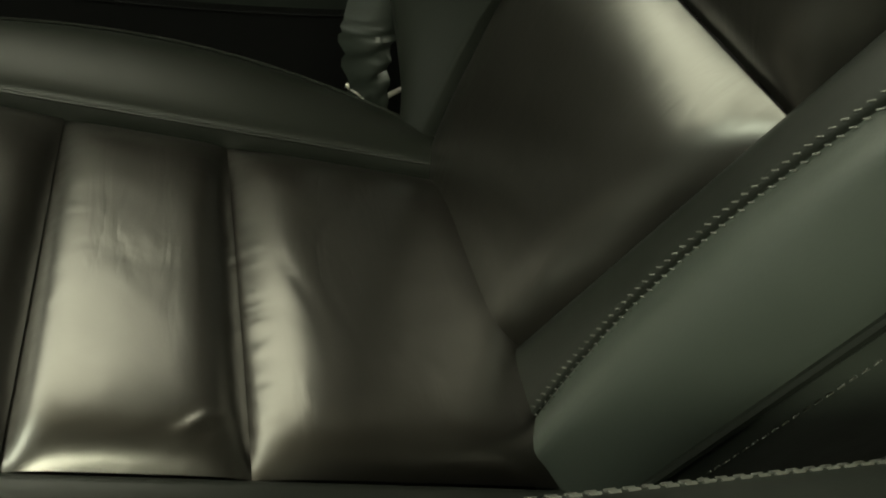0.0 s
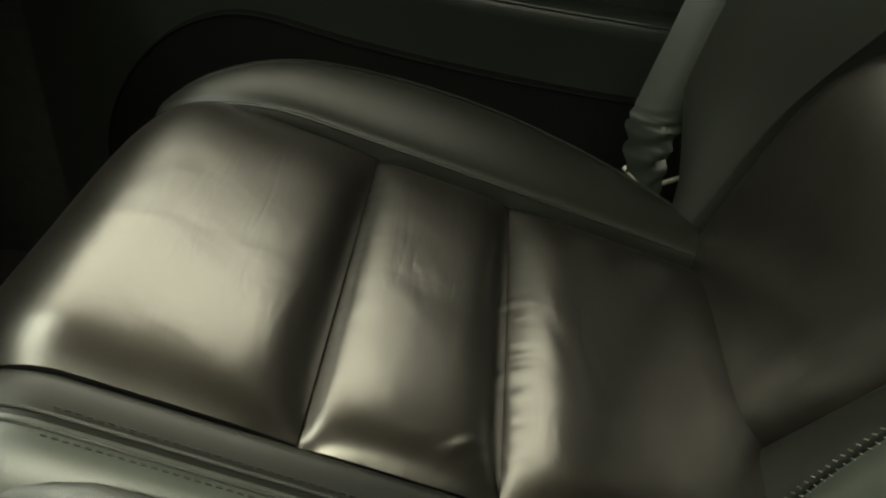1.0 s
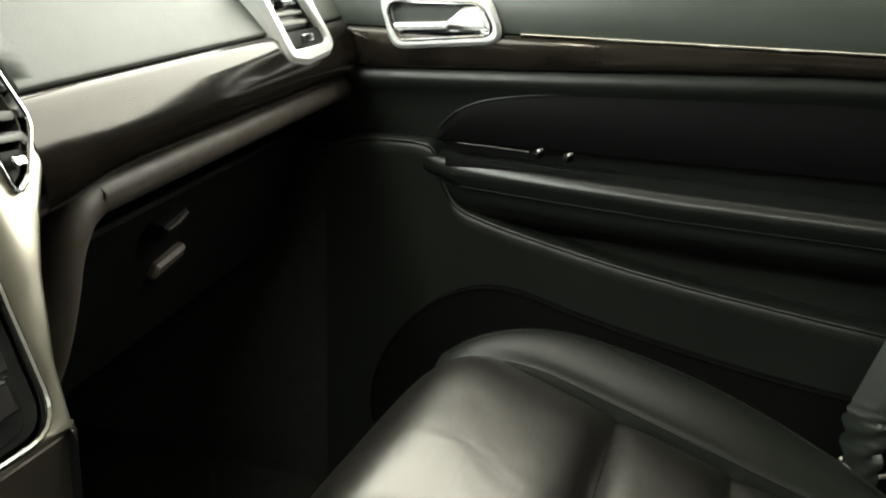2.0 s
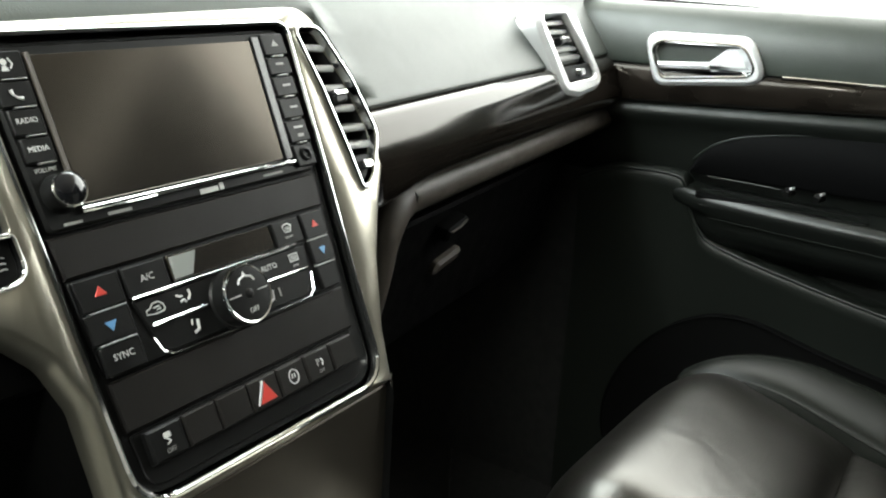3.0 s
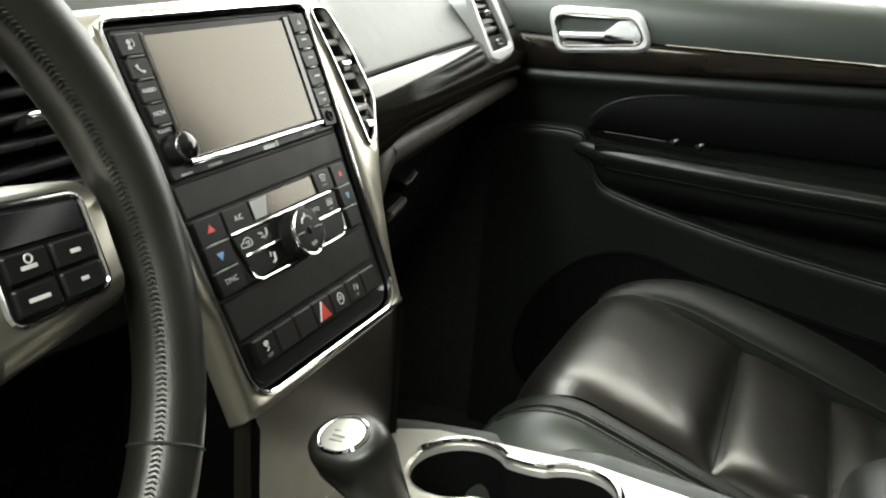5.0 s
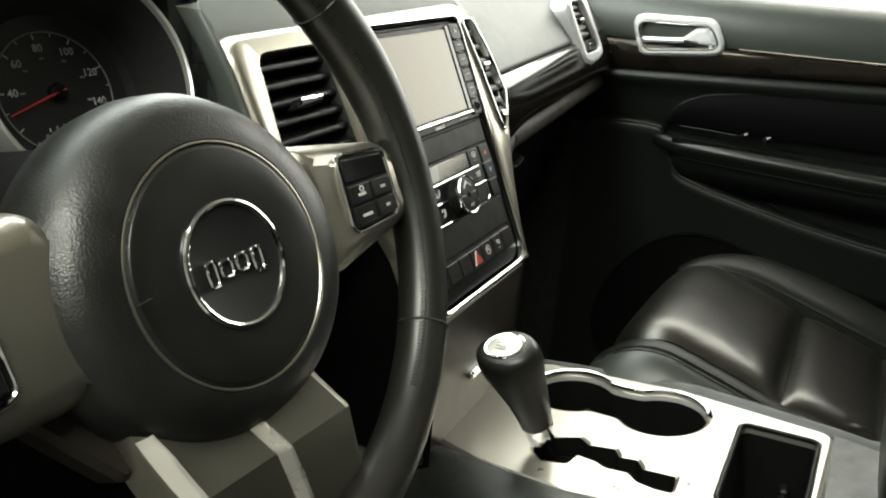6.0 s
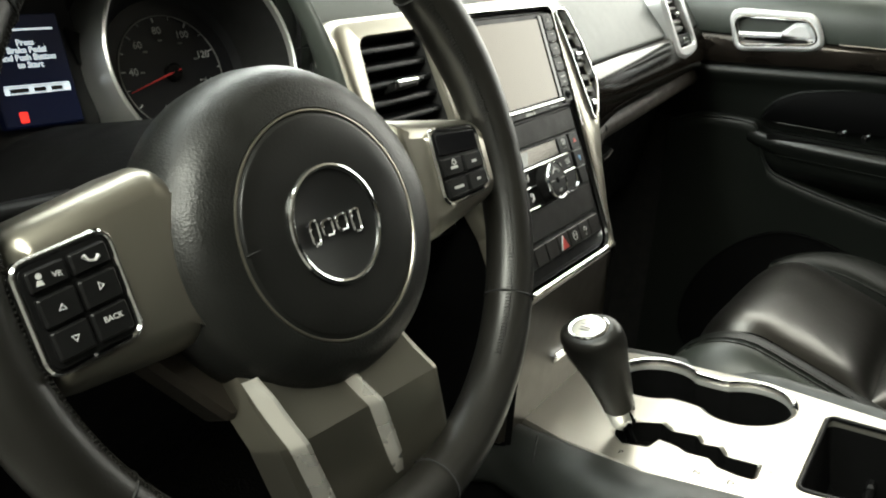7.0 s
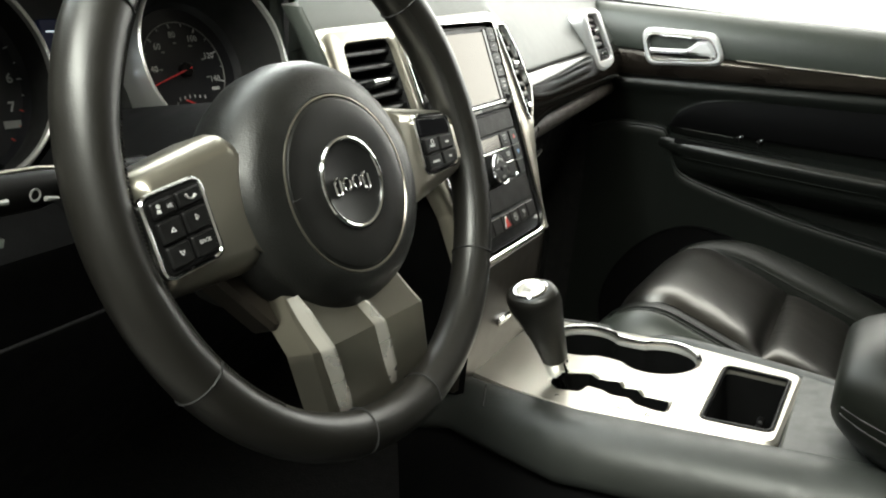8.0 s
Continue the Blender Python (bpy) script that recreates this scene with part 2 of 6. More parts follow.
def slab(outer, z0, z1, edge=0.0008, holes=(), warp=None, bm=None, back=False, hole_edge=None, steps=None):
    """A plate in the xy plane with bevelled rim, and holes through it."""
    bm = bm or bmesh.new()
    lines = []
    for k, loop in enumerate([outer, *holes]):
        cut = edge if k == 0 or hole_edge is None else hole_edge
        top = inset(loop, cut if k == 0 else -cut)
        levels = [(loop, z0), (loop, z1 - cut), (top, z1)]
        if steps and k == 0:
            levels = [(loop, z0)] + [(inset(loop, d), z1 - dz) for d, dz in steps]
        rings = [[bm.verts.new((x, y, z)) for x, y in ring] for ring, z in levels]
        for lo, hi in zip(rings, rings[1:]):
            for i in range(len(lo)):
                j = (i + 1) % len(lo)
                bm.faces.new((lo[i], lo[j], hi[j], hi[i]))
        lines += [bm.edges.get((rings[-1][i], rings[-1][(i + 1) % len(loop)])) for i in range(len(loop))]
        if back and not holes:
            bm.faces.new(rings[0])
    if holes or len(outer) > 8:
        bmesh.ops.triangle_fill(bm, use_beauty=True, use_dissolve=False, edges=lines)
    else:
        bm.faces.new(rings[-1])
    if warp:
        for v in bm.verts:
            v.co = warp(v.co)
    return bm


def sweep(path, r, n=8, closed=False, bm=None, flat=1.0):
    """A round bar along a path of 3D points; r is one radius or one for each point."""
    bm = bm or bmesh.new()
    pts = [Vector(p) for p in path]
    rings, up = [], None
    for i, p in enumerate(pts):
        a = pts[i - 1] if i or closed else p
        b = pts[(i + 1) % len(pts)] if i + 1 < len(pts) or closed else p
        t = (b - a).normalized()
        if up is None:
            up = t.orthogonal().normalized()
        up = (up - t * up.dot(t)).normalized()
        side = t.cross(up)
        rad = r[i] if isinstance(r, (list, tuple)) else r
        rings.append([bm.verts.new(p + rad * (math.cos(2 * math.pi * k / n) * up + flat * math.sin(2 * math.pi * k / n) * side)) for k in range(n)])
    pairs = list(zip(rings, rings[1:])) + ([(rings[-1], rings[0])] if closed else [])
    for lo, hi in pairs:
        for k in range(n):
            bm.faces.new((lo[k], lo[(k + 1) % n], hi[(k + 1) % n], hi[k]))
    if not closed:
        bm.faces.new(rings[0][::-1]), bm.faces.new(rings[-1])
    return bm


def lathe(profile, n=32, bm=None, at=(0, 0)):
    """A turned body round z from (radius, z) pairs."""
    bm = bm or bmesh.new()
    rings = [[bm.verts.new((at[0] + r * math.cos(2 * math.pi * k / n), at[1] + r * math.sin(2 * math.pi * k / n), z)) for k in range(n)] for r, z in profile]
    for lo, hi in zip(rings, rings[1:]):
        for k in range(n):
            bm.faces.new((lo[k], lo[(k + 1) % n], hi[(k + 1) % n], hi[k]))
    return bm


def loft(sections, closed=False, caps=True, bm=None):
    """A skin over rows of 3D points; closed: each row is a ring, capped at both ends or (caps="last") at the last."""
    bm = bm or bmesh.new()
    rows = [[bm.verts.new(p) for p in row] for row in sections]
    for lo, hi in zip(rows, rows[1:]):
        m = len(lo)
        for k in range(m if closed else m - 1):
            bm.faces.new((lo[k], lo[(k + 1) % m], hi[(k + 1) % m], hi[k]))
    if closed and caps is True:
        bm.faces.new(rows[0][::-1])
    if closed and caps:
        bm.faces.new(rows[-1])
    return bm


def smooth_curve(pts, n=8):
    """A Catmull-Rom curve through points."""
    p = [Vector(q) for q in pts]
    p = [2 * p[0] - p[1]] + p + [2 * p[-1] - p[-2]]
    out = []
    for i in range(1, len(p) - 2):
        for k in range(n):
            t = k / n
            a, b, c, d = p[i - 1], p[i], p[i + 1], p[i + 2]
            out.append(0.5 * (2 * b + (c - a) * t + (2 * a - 5 * b + 4 * c - d) * t * t + (3 * b - a - 3 * c + d) * t ** 3))
    return [tuple(v) for v in out] + [tuple(p[-2])]


def lettering(text, x, y, z, size, mat, parent, turn=0.0, name="lettering", bold=0.0):
    cu = bpy.data.curves.new("text", "FONT")
    cu.body, cu.size, cu.align_x, cu.align_y, cu.extrude, cu.offset = text, size, "CENTER", "CENTER", 0.00008, bold
    cu.resolution_u = 2
    tmp = new("text", cu)
    me = bpy.data.meshes.new_from_object(tmp.evaluated_get(bpy.context.evaluated_depsgraph_get()))
    bpy.data.objects.remove(tmp)
    me.materials.clear()
    me.materials.append(mat)
    ob = new(name, me)
    ob.parent = parent
    ob.matrix_local = pose(x, y, z, 0, 0, turn)
    return ob


def frame_matrix(o, u, v):
    u, v = Vector(u).normalized(), Vector(v).normalized()
    w = u.cross(v)
    return Matrix(((u.x, v.x, w.x, o[0]), (u.y, v.y, w.y, o[1]), (u.z, v.z, w.z, o[2]), (0, 0, 0, 1)))


# Frames of the tilted pieces: the centre stack, the steering wheel, the console, the seat.
STACK = frame_matrix((-0.0045, 0.0032, 0.5607), (1, 0, 0), (0, 0.43465, 0.9006))
wt, wy = radians(24), radians(-5)
WHEEL = frame_matrix((-0.387, -0.0658, 0.6272), (math.cos(wy), math.sin(wy), 0), (-math.sin(wt) * math.sin(wy), math.sin(wt) * math.cos(wy), math.cos(wt))) @ Matrix.Translation((0.0091, 0.0017, -0.0111)) @ Matrix.Scale(1.045, 4)
CONSOLE = frame_matrix((0, 0, 0.3381), (1, 0, 0), (0, 0.99144, -0.13053))
st_ = radians(17)
SEAT = frame_matrix((0.302, -0.29, 0.35), (1, 0, 0), (0, math.cos(st_), math.sin(st_)))
bt_ = radians(22)
BACK = frame_matrix((0.33, -0.53, 0.28), (-1, 0, 0), (0, -math.sin(bt_), math.cos(bt_)))


# ---- setting: the car's body and the showroom ----
def box_bm(x0, y0, z0, x1, y1, z1, bm=None):
    bm = bm or bmesh.new()
    v = [bm.verts.new((x, y, z)) for z in (z0, z1) for x, y in ((x0, y0), (x1, y0), (x1, y1), (x0, y1))]
    for f in ((3, 2, 1, 0), (4, 5, 6, 7), (0, 1, 5, 4), (1, 2, 6, 5), (2, 3, 7, 6), (3, 0, 4, 7)):
        bm.faces.new([v[i] for i in f])
    return bm


def setting(name, bm, mat, label, category):
    return solo(name, bm, mat, label, category, kind="structure")


setting("floor", box_bm(-0.74, -2.30, -0.03, 0.755, 0.62, 0.0), CARPET, "black carpeted floor of the car", "floor")
setting("firewall", box_bm(-0.78, 0.62, -0.06, 0.84, 0.66, 0.74), DARK, "black bulkhead under the windscreen", "wall")
setting("ceiling", box_bm(-0.66, -2.3, 1.28, 0.66, 0.05, 1.32), HEADLINER, "beige fabric headliner", "ceiling")
setting("wall_rear", box_bm(-0.78, -2.36, -0.03, 0.84, -2.30, 1.28), DARK, "dark rear bulkhead of the cabin", "wall")
# Unseen opaque boxes, added to keep outside light off the rear of the seat.
setting("rear_window_blocker", box_bm(0.765, -1.02, 0.69, 0.795, -0.66, 1.28), DARK, "unseen opaque box blocking the rear side window", "window")
setting("wall_rear_door", box_bm(-0.80, -2.3, 0.05, -0.76, -0.74, 1.28), DARK, "unseen opaque rear side that blocks light", "wall")
setting("sill", box_bm(-0.80, -1.6, -0.06, -0.74, 0.62, 0.05), DARK, "black plastic door sill", "sill")
# Another unseen blocker, hiding the glowing backdrop behind the door.
setting("wall_side_rear", box_bm(0.76, -2.3, -0.03, 0.80, -1.02, 1.28), DOOR_DARK, "unseen dark rear panel that blocks light", "wall")


def pillar(x0, y0, z0, x1, y1, z1, name, label):
    bm = sweep([(x0, y0, z0), ((x0 + x1) / 2 * 1.02, (y0 + y1) / 2, (z0 + z1) / 2 + 0.015), (x1, y1, z1)], 0.035, 10, flat=0.6)
    return setting(name, bm, HEADLINER, label, "pillar")


pillar(0.76, 0.50, 0.70, 0.64, 0.04, 1.29, "pillar_1", "beige windscreen pillar trim")
pillar(-0.76, 0.50, 0.70, -0.64, 0.04, 1.29, "pillar_2", "beige windscreen pillar trim")
pillar(0.76, -1.02, 0.66, 0.66, -0.98, 1.29, "pillar_3", "beige door pillar trim")
setting("pillar_4", box_bm(0.76, -0.66, 0.67, 0.80, -0.57, 1.28), DARK, "black door pillar trim", "pillar")

setting("ground", box_bm(-7, -7, -0.52, 7, 7, -0.48), ROOM_FLOOR, "grey tiled showroom floor", "floor")
setting("showroom_ceiling", box_bm(-7, -7, 3.2, 7, 7, 3.25), PAINTED_WALL, "white painted showroom ceiling", "ceiling")
setting("wall_east", box_bm(6.9, -7, -0.48, 7, 7, 3.2), PAINTED_WALL, "white painted showroom wall", "wall")
setting("wall_west", box_bm(-7, -7, -0.48, -6.9, 7, 3.2), PAINTED_WALL, "white painted showroom wall", "wall")
setting("wall_north", box_bm(-6.9, 6.9, -0.48, 6.9, 7, 3.2), PAINTED_WALL, "white painted showroom wall", "wall")
setting("wall_south", box_bm(-6.9, -7, -0.48, 6.9, -6.9, 3.2), PAINTED_WALL, "white painted showroom wall", "wall")


# No lamp: this wall's glow gives the white seen through the window.
setting("backdrop", box_bm(2.6, -6.4, -0.4, 2.62, 3.6, 2.9), BRIGHT_WALL, "self-glowing white wall outside the side window", "backdrop")
setting("kick_wall", box_bm(0.728, 0.085, -0.03, 0.80, 0.66, 0.47), DARK, "black kick panel", "wall")


# ---- dashboard ----
def ys(x):
    """How far forward the face of the passenger's side of the dashboard lies."""
    return 0.029 + 0.094 * (x - 0.18)


dash = thing("dashboard", "dark grey-green grained dashboard with glossy wood trim", "dashboard")


def pad_profile(x):
    if x > 0.165:
        f = ys(x)
        return [(0.62, 0.735), (0.46, 0.742), (0.30, 0.740), (0.20, 0.728), (0.14, 0.708), (f + 0.055, 0.678), (f + 0.028, 0.648), (f + 0.010, 0.625), (f + 0.006, 0.616), (f + 0.020, 0.612)]
    return [(0.62, 0.735), (0.46, 0.742), (0.30, 0.742), (0.20, 0.738), (0.14, 0.725), (0.105, 0.706), (0.088, 0.690), (0.078, 0.676), (0.080, 0.664), (0.10, 0.655)]


xs = [-0.20, -0.17, -0.1, 0, 0.1, 0.15, 0.165, 0.172, 0.19, 0.25, 0.35, 0.45, 0.55, 0.62, 0.67, 0.70, 0.735, 0.77]
rows = []
for x in xs:
    prof = smooth_curve([(x, y, z) for y, z in pad_profile(x)], 4)
    rows.append(prof)
part("upper_pad", loft(rows), DASH, dash, "grained grey-green dash pad", angle=60)

# The glossy strip, the padded roll under it, and the lower face with the glove box.
rows = []
for k in range(25):
    x = 0.160 + (0.700 - 0.160) * k / 24
    f = ys(x)
    droop = 0.010 * math.exp(-((x - 0.16) / 0.05) ** 2)
    sec = [(0.615, 0.012), (0.6145, 0.002), (0.611, -0.004), (0.600, -0.0085), (0.588, -0.0132), (0.576, -0.0174), (0.568, -0.0182), (0.561, -0.0140), (0.5565, -0.004), (0.556, 0.015)]
    rows.append([(x, f + d, z - (droop if z < 0.58 else 0)) for z, d in sec])
part("trim_strip", loft(rows), TRIM, dash, "dark glossy wood-grain trim strip", angle=60)
rows = []
for k in range(22):
    x = 0.226 + (0.715 - 0.226) * k / 21
    f = ys(x) - 0.002
    sec = [(0.558, 0.02), (0.5555, 0.004), (0.549, -0.004), (0.540, -0.007), (0.531, -0.003), (0.525, 0.010), (0.522, 0.04)]
    rows.append([(x, f + d, z) for z, d in sec])
part("padded_roll", loft(rows), ROLL, dash, "soft dark brown padded roll under the trim", angle=60)
turn = smooth_curve([(0.2255, ys(0.2255) + 0.009, 0.5405), (0.208, 0.037, 0.534), (0.194, 0.034, 0.517), (0.186, 0.034, 0.49), (0.180, 0.040, 0.455), (0.175, 0.052, 0.42)], 5)
part("roll_end", sweep(turn, [0.0170 - 0.0035 * min(1.0, k / 12) for k in range(len(turn))], 16), ROLL, dash, "soft roll turning down beside the stack", angle=60)
part("roll_seam", sweep([(0.2262, ys(0.226) + 0.003, 0.5555), (0.2262, ys(0.226) - 0.0085, 0.545), (0.2262, ys(0.226) - 0.0065, 0.534), (0.2262, ys(0.226) + 0.008, 0.525)], 0.0009, 6), DARK, dash)
part("driver_trim_strip", slab(rounded([(-0.240, 0.010), (-0.125, 0.004), (-0.095, -0.020), (-0.092, -0.046), (-0.240, -0.034)], [0.004, 0.01, 0.01, 0.003, 0.004]), -0.030, -0.013, 0.003), BLACK, dash, "dark glossy trim under the driver's vent", m=STACK @ pose(0, 0, -0.004, 22, 0, 0))
lower = bmesh.new()
rows = []
for x in (0.08, 0.16, 0.25, 0.4, 0.55, 0.70, 0.77):
    f = ys(max(x, 0.18))
    rows.append([(x, f + 0.03, 0.530), (x, f + 0.055, 0.505), (x, f + 0.065, 0.45), (x, f + 0.09, 0.36), (x, f + 0.14, 0.30), (x, 0.35, 0.27), (x, 0.625, 0.20)])
part("lower_face", loft(rows, bm=lower), DASH_LOW, dash, "lower dash under the glove box, blackened for shade")
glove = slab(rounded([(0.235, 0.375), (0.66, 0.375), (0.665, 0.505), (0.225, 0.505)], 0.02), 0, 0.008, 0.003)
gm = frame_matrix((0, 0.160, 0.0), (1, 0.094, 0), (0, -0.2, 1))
glove_lid = part("glove_box_lid", glove, DASH_LOW, dash, "glove box lid, blackened for shade", m=gm)
# Latch and bar take the paler roll brown to paint the latch's faint glints.
part("latch", slab(rounded([(0.350, 0.436), (0.398, 0.443), (0.405, 0.455), (0.358, 0.449)], 0.004), 0.008, 0.016, 0.003), ROLL, glove_lid, "latch handle with its glint in the colour", m=Matrix.Identity(4))
part("latch_glint", sweep([(0.348, 0.4885, 0.0245), (0.362, 0.4910, 0.0255), (0.377, 0.4950, 0.0245)], 0.0012, 6), ROLL, glove_lid, m=Matrix.Identity(4))
part("latch_lip", slab(rounded([(0.342, 0.478), (0.380, 0.484), (0.382, 0.4975), (0.344, 0.4910)], 0.003), 0.006, 0.0245, 0.003), DASH_LOW, glove_lid, m=Matrix.Identity(4))

# Driver's side: hood round the instruments, knee panel.
hood_c = (-0.382, 0.662)


def hood_ring(y, a, b, e=3.2, cz=0.0):
    out = []
    for k in range(48):
        t = 2 * math.pi * k / 48
        c, s = math.cos(t), math.sin(t)
        back = max(0.0, 0.14 - y) * (0.25 + 0.62 * max(0.0, c) ** 1.3)
        wide = (0.13 if a < 0.2 else 0.06 if a < 0.209 else 0.0) * min(1.0, max(0.0, c) / 0.3)
        out.append((hood_c[0] + a * (1 + wide) * math.copysign(abs(c) ** (2 / e), c), y + back + 0.10 * (hood_c[1] + b * s - 0.66), hood_c[1] + cz + b * math.copysign(abs(s) ** (2 / e), s)))
    return out


part("instrument_hood", loft([hood_ring(0.60, 0.23, 0.10), hood_ring(0.25, 0.222, 0.105), hood_ring(0.14, 0.214, 0.108), hood_ring(0.075, 0.192, 0.106), hood_ring(0.050, 0.183, 0.104), hood_ring(0.042, 0.177, 0.100), hood_ring(0.048, 0.173, 0.096)], closed=True, caps=False), DASH, dash, "grained hood over the instruments", angle=60)
part("hood_lip", loft([hood_ring(0.048, 0.173, 0.096), hood_ring(0.060, 0.176, 0.096), hood_ring(0.082, 0.186, 0.097), hood_ring(0.100, 0.199, 0.098)], closed=True, caps=False), DASH, dash, "grained inner lip of the hood", angle=60)
part("hood_lining", loft([hood_ring(0.100, 0.199, 0.098), hood_ring(0.13, 0.208, 0.100), hood_ring(0.26, 0.208, 0.100)], closed=True, caps=False), DARK, dash, "matt black hood lining", angle=60)
rows = []
for x in (-0.74, -0.60, -0.45, -0.30, -0.20, -0.13):
    rows.append([(x, 0.20, 0.60), (x, 0.075, 0.585), (x, 0.050, 0.570), (x, 0.048, 0.545), (x, 0.075, 0.46), (x, 0.125, 0.36), (x, 0.25, 0.30), (x, 0.55, 0.25)])
part("knee_panel", loft(rows), DASH_LOW, dash, "knee panel under the column, blackened for shade", angle=50)
part("knee_seam", sweep([(-0.72, 0.0505, 0.520), (-0.5, 0.0505, 0.520), (-0.30, 0.0505, 0.520), (-0.14, 0.0505, 0.520)], 0.0012, 6), DARK, dash)
rows = []
for x in (-0.76, -0.70, -0.62):
    rows.append([(x, 0.62, 0.735), (x, 0.30, 0.73), (x, 0.10, 0.715), (x, 0.070, 0.69), (x, 0.066, 0.60), (x, 0.075, 0.585), (x, 0.14, 0.58)])
part("end_pad", loft(rows), DASH, dash, "grained dash end by the door", angle=60)

rows = []
for k in range(9):
    t = k / 8
    z = 0.545 + 0.150 * t
    yb = 0.0005 + 0.4826 * (z - 0.5607) + 0.25 * max(0.0, z - 0.665)
    rows.append(smooth_curve([(-0.2165, yb + 0.004, z), (-0.2195, yb + 0.001, z), (-0.2225, yb + 0.006, z), (-0.2215, yb + 0.020, z), (-0.2060, 0.060 + 0.4 * yb, z + 0.002 * t), (-0.1860, 0.090 + 0.2 * yb, z + 0.006 * t), (-0.165, 0.120 + 0.1 * yb, z + 0.012 * t)], 3))
part("stack_side_skin", loft(rows), DASH, dash, "grained skin between gauges and centre stack", angle=60)
# ---- centre stack ----
stack = thing("centre_stack", "champagne silver centre stack bezel with black control panel", "centre console", STACK)
PANEL = rounded([(-0.0940, 0.1235), (-0.0905, 0.031), (-0.0885, -0.04), (-0.0870, -0.101), (0.0925, -0.103), (0.0965, -0.04), (0.1030, 0.031), (0.1095, 0.1225)], [0.006, 0, 0, 0.020, 0.020, 0, 0, 0.006])
VENT_R = rounded([(0.1205, 0.120), (0.1405, 0.119), (0.1560, 0.085), (0.1645, 0.046), (0.1480, 0.020), (0.1365, 0.012), (0.1345, 0.036), (0.1290, 0.080)], [0.004, 0.009, 0.03, 0.016, 0.008, 0.003, 0.01, 0.02])
VENT_L = rounded([(-0.188, 0.1175), (-0.109, 0.1185), (-0.105, 0.0365), (-0.1985, 0.0365)], [0.014, 0.010, 0.003, 0.006])
SLIDER = rounded([(-0.200, 0.0345), (-0.1055, 0.0345), (-0.1045, 0.014), (-0.196, 0.014)], [0.003, 0.002, 0.010, 0.008])
BEZEL = rounded([(-0.214, 0.1345), (0.146, 0.1415), (0.163, 0.085), (0.1735, 0.036), (0.169, 0.020), (0.150, -0.004), (0.132, -0.034), (0.114, -0.078), (0.1065, -0.112), (-0.1015, -0.112), (-0.1005, -0.048), (-0.108, -0.025), (-0.122, -0.009), (-0.147, 0.003), (-0.214, 0.006)],
                [0.022, 0.018, 0.03, 0.008, 0.008, 0.02, 0.03, 0.03, 0.002, 0.002, 0.015, 0.02, 0.02, 0.03, 0.012])


def bezel_bend(co):
    """The bezel leans back along its top and falls away at its right side."""
    d = 4.0 * max(0.0, co.y - 0.095) ** 2 + 1.6 * max(0.0, co.x - 0.125) ** 2
    return Vector((co.x, co.y, co.z - d))


part("bezel", slab(BEZEL, -0.012, 0.004, 0.0045, holes=[inset(PANEL, -0.0035), inset(VENT_R, -0.0008), inset(VENT_L, -0.0008), inset(SLIDER, -0.0008)], warp=bezel_bend, hole_edge=0.0006, steps=((0.0002, 0.0085), (0.0012, 0.0050), (0.0028, 0.0022), (0.0046, 0.0006), (0.0062, 0.0))), SILVER, stack, "champagne silver bezel round the controls", angle=50)
part("chrome_line", slab(inset(PANEL, -0.0045), -0.002, 0.0062, 0.0012, holes=[inset(PANEL, -0.0015)]), CHROME, stack, "thin chrome line")
part("vent_chrome", slab(inset(VENT_R, -0.0035), 0.0, 0.0065, 0.0012, holes=[inset(VENT_R, -0.0002)]), CHROME, stack, "chrome rim of the vent")
part("slider_chrome", slab(inset(SLIDER, -0.0020), 0.0, 0.0060, 0.0008, holes=[inset(SLIDER, 0.0002)]), CHROME, stack)
part("control_panel", slab(PANEL, -0.02, 0.000, 0.001), BLACK, stack, "black control panel")
part("panel_filler_upper", slab([(-0.0885, 0.0295), (-0.0868, 0.0090), (0.0938, 0.0090), (0.0962, 0.0295)], 0.0, 0.003, 0.001), FILLER, stack, "plain dark brown filler panel")
part("panel_filler_lower", slab(rounded([(-0.0840, -0.0425), (-0.0832, -0.0680), (0.0848, -0.0680), (0.0875, -0.0425)], 0.001), 0.0, 0.003, 0.001), FILLER, stack, "plain dark brown filler panel")


# The apron under the bezel, down to the console.
apron = slab(rounded([(-0.102, 0.340), (0.109, 0.340), (0.107, 0.4625), (-0.101, 0.4625)], [0.004, 0.02, 0.002, 0.002]), -0.010, 0.0, 0.004)
part("apron", apron, BRONZE, stack, "dark bronze apron panel", m=STACK.inverted() @ frame_matrix((0, -0.044, 0), (1, 0, 0), (0, 0, 1)))
part("ashtray_pull", slab(rect(-0.018, 0.384, 0.012, 0.392, 0.003), 0.0, 0.006, 0.002), CHROME, stack, "small chrome pull", m=STACK.inverted() @ frame_matrix((0, -0.0425, 0), (1, 0, 0), (0, 0, 1)))
# The cheeks' shade is in their colour: the recess black.
for s in (-1, 1):
    part("side_cheek", loft([[(s * 0.098, -0.05, 0.34), (s * 0.098, -0.05, 0.455), (s * 0.098, 0.0, 0.55)], [(s * 0.096, 0.12, 0.30), (s * 0.096, 0.12, 0.455), (s * 0.096, 0.12, 0.56)]]), VOID, stack, "side of the stack, blackened as if shaded", m=STACK.inverted())


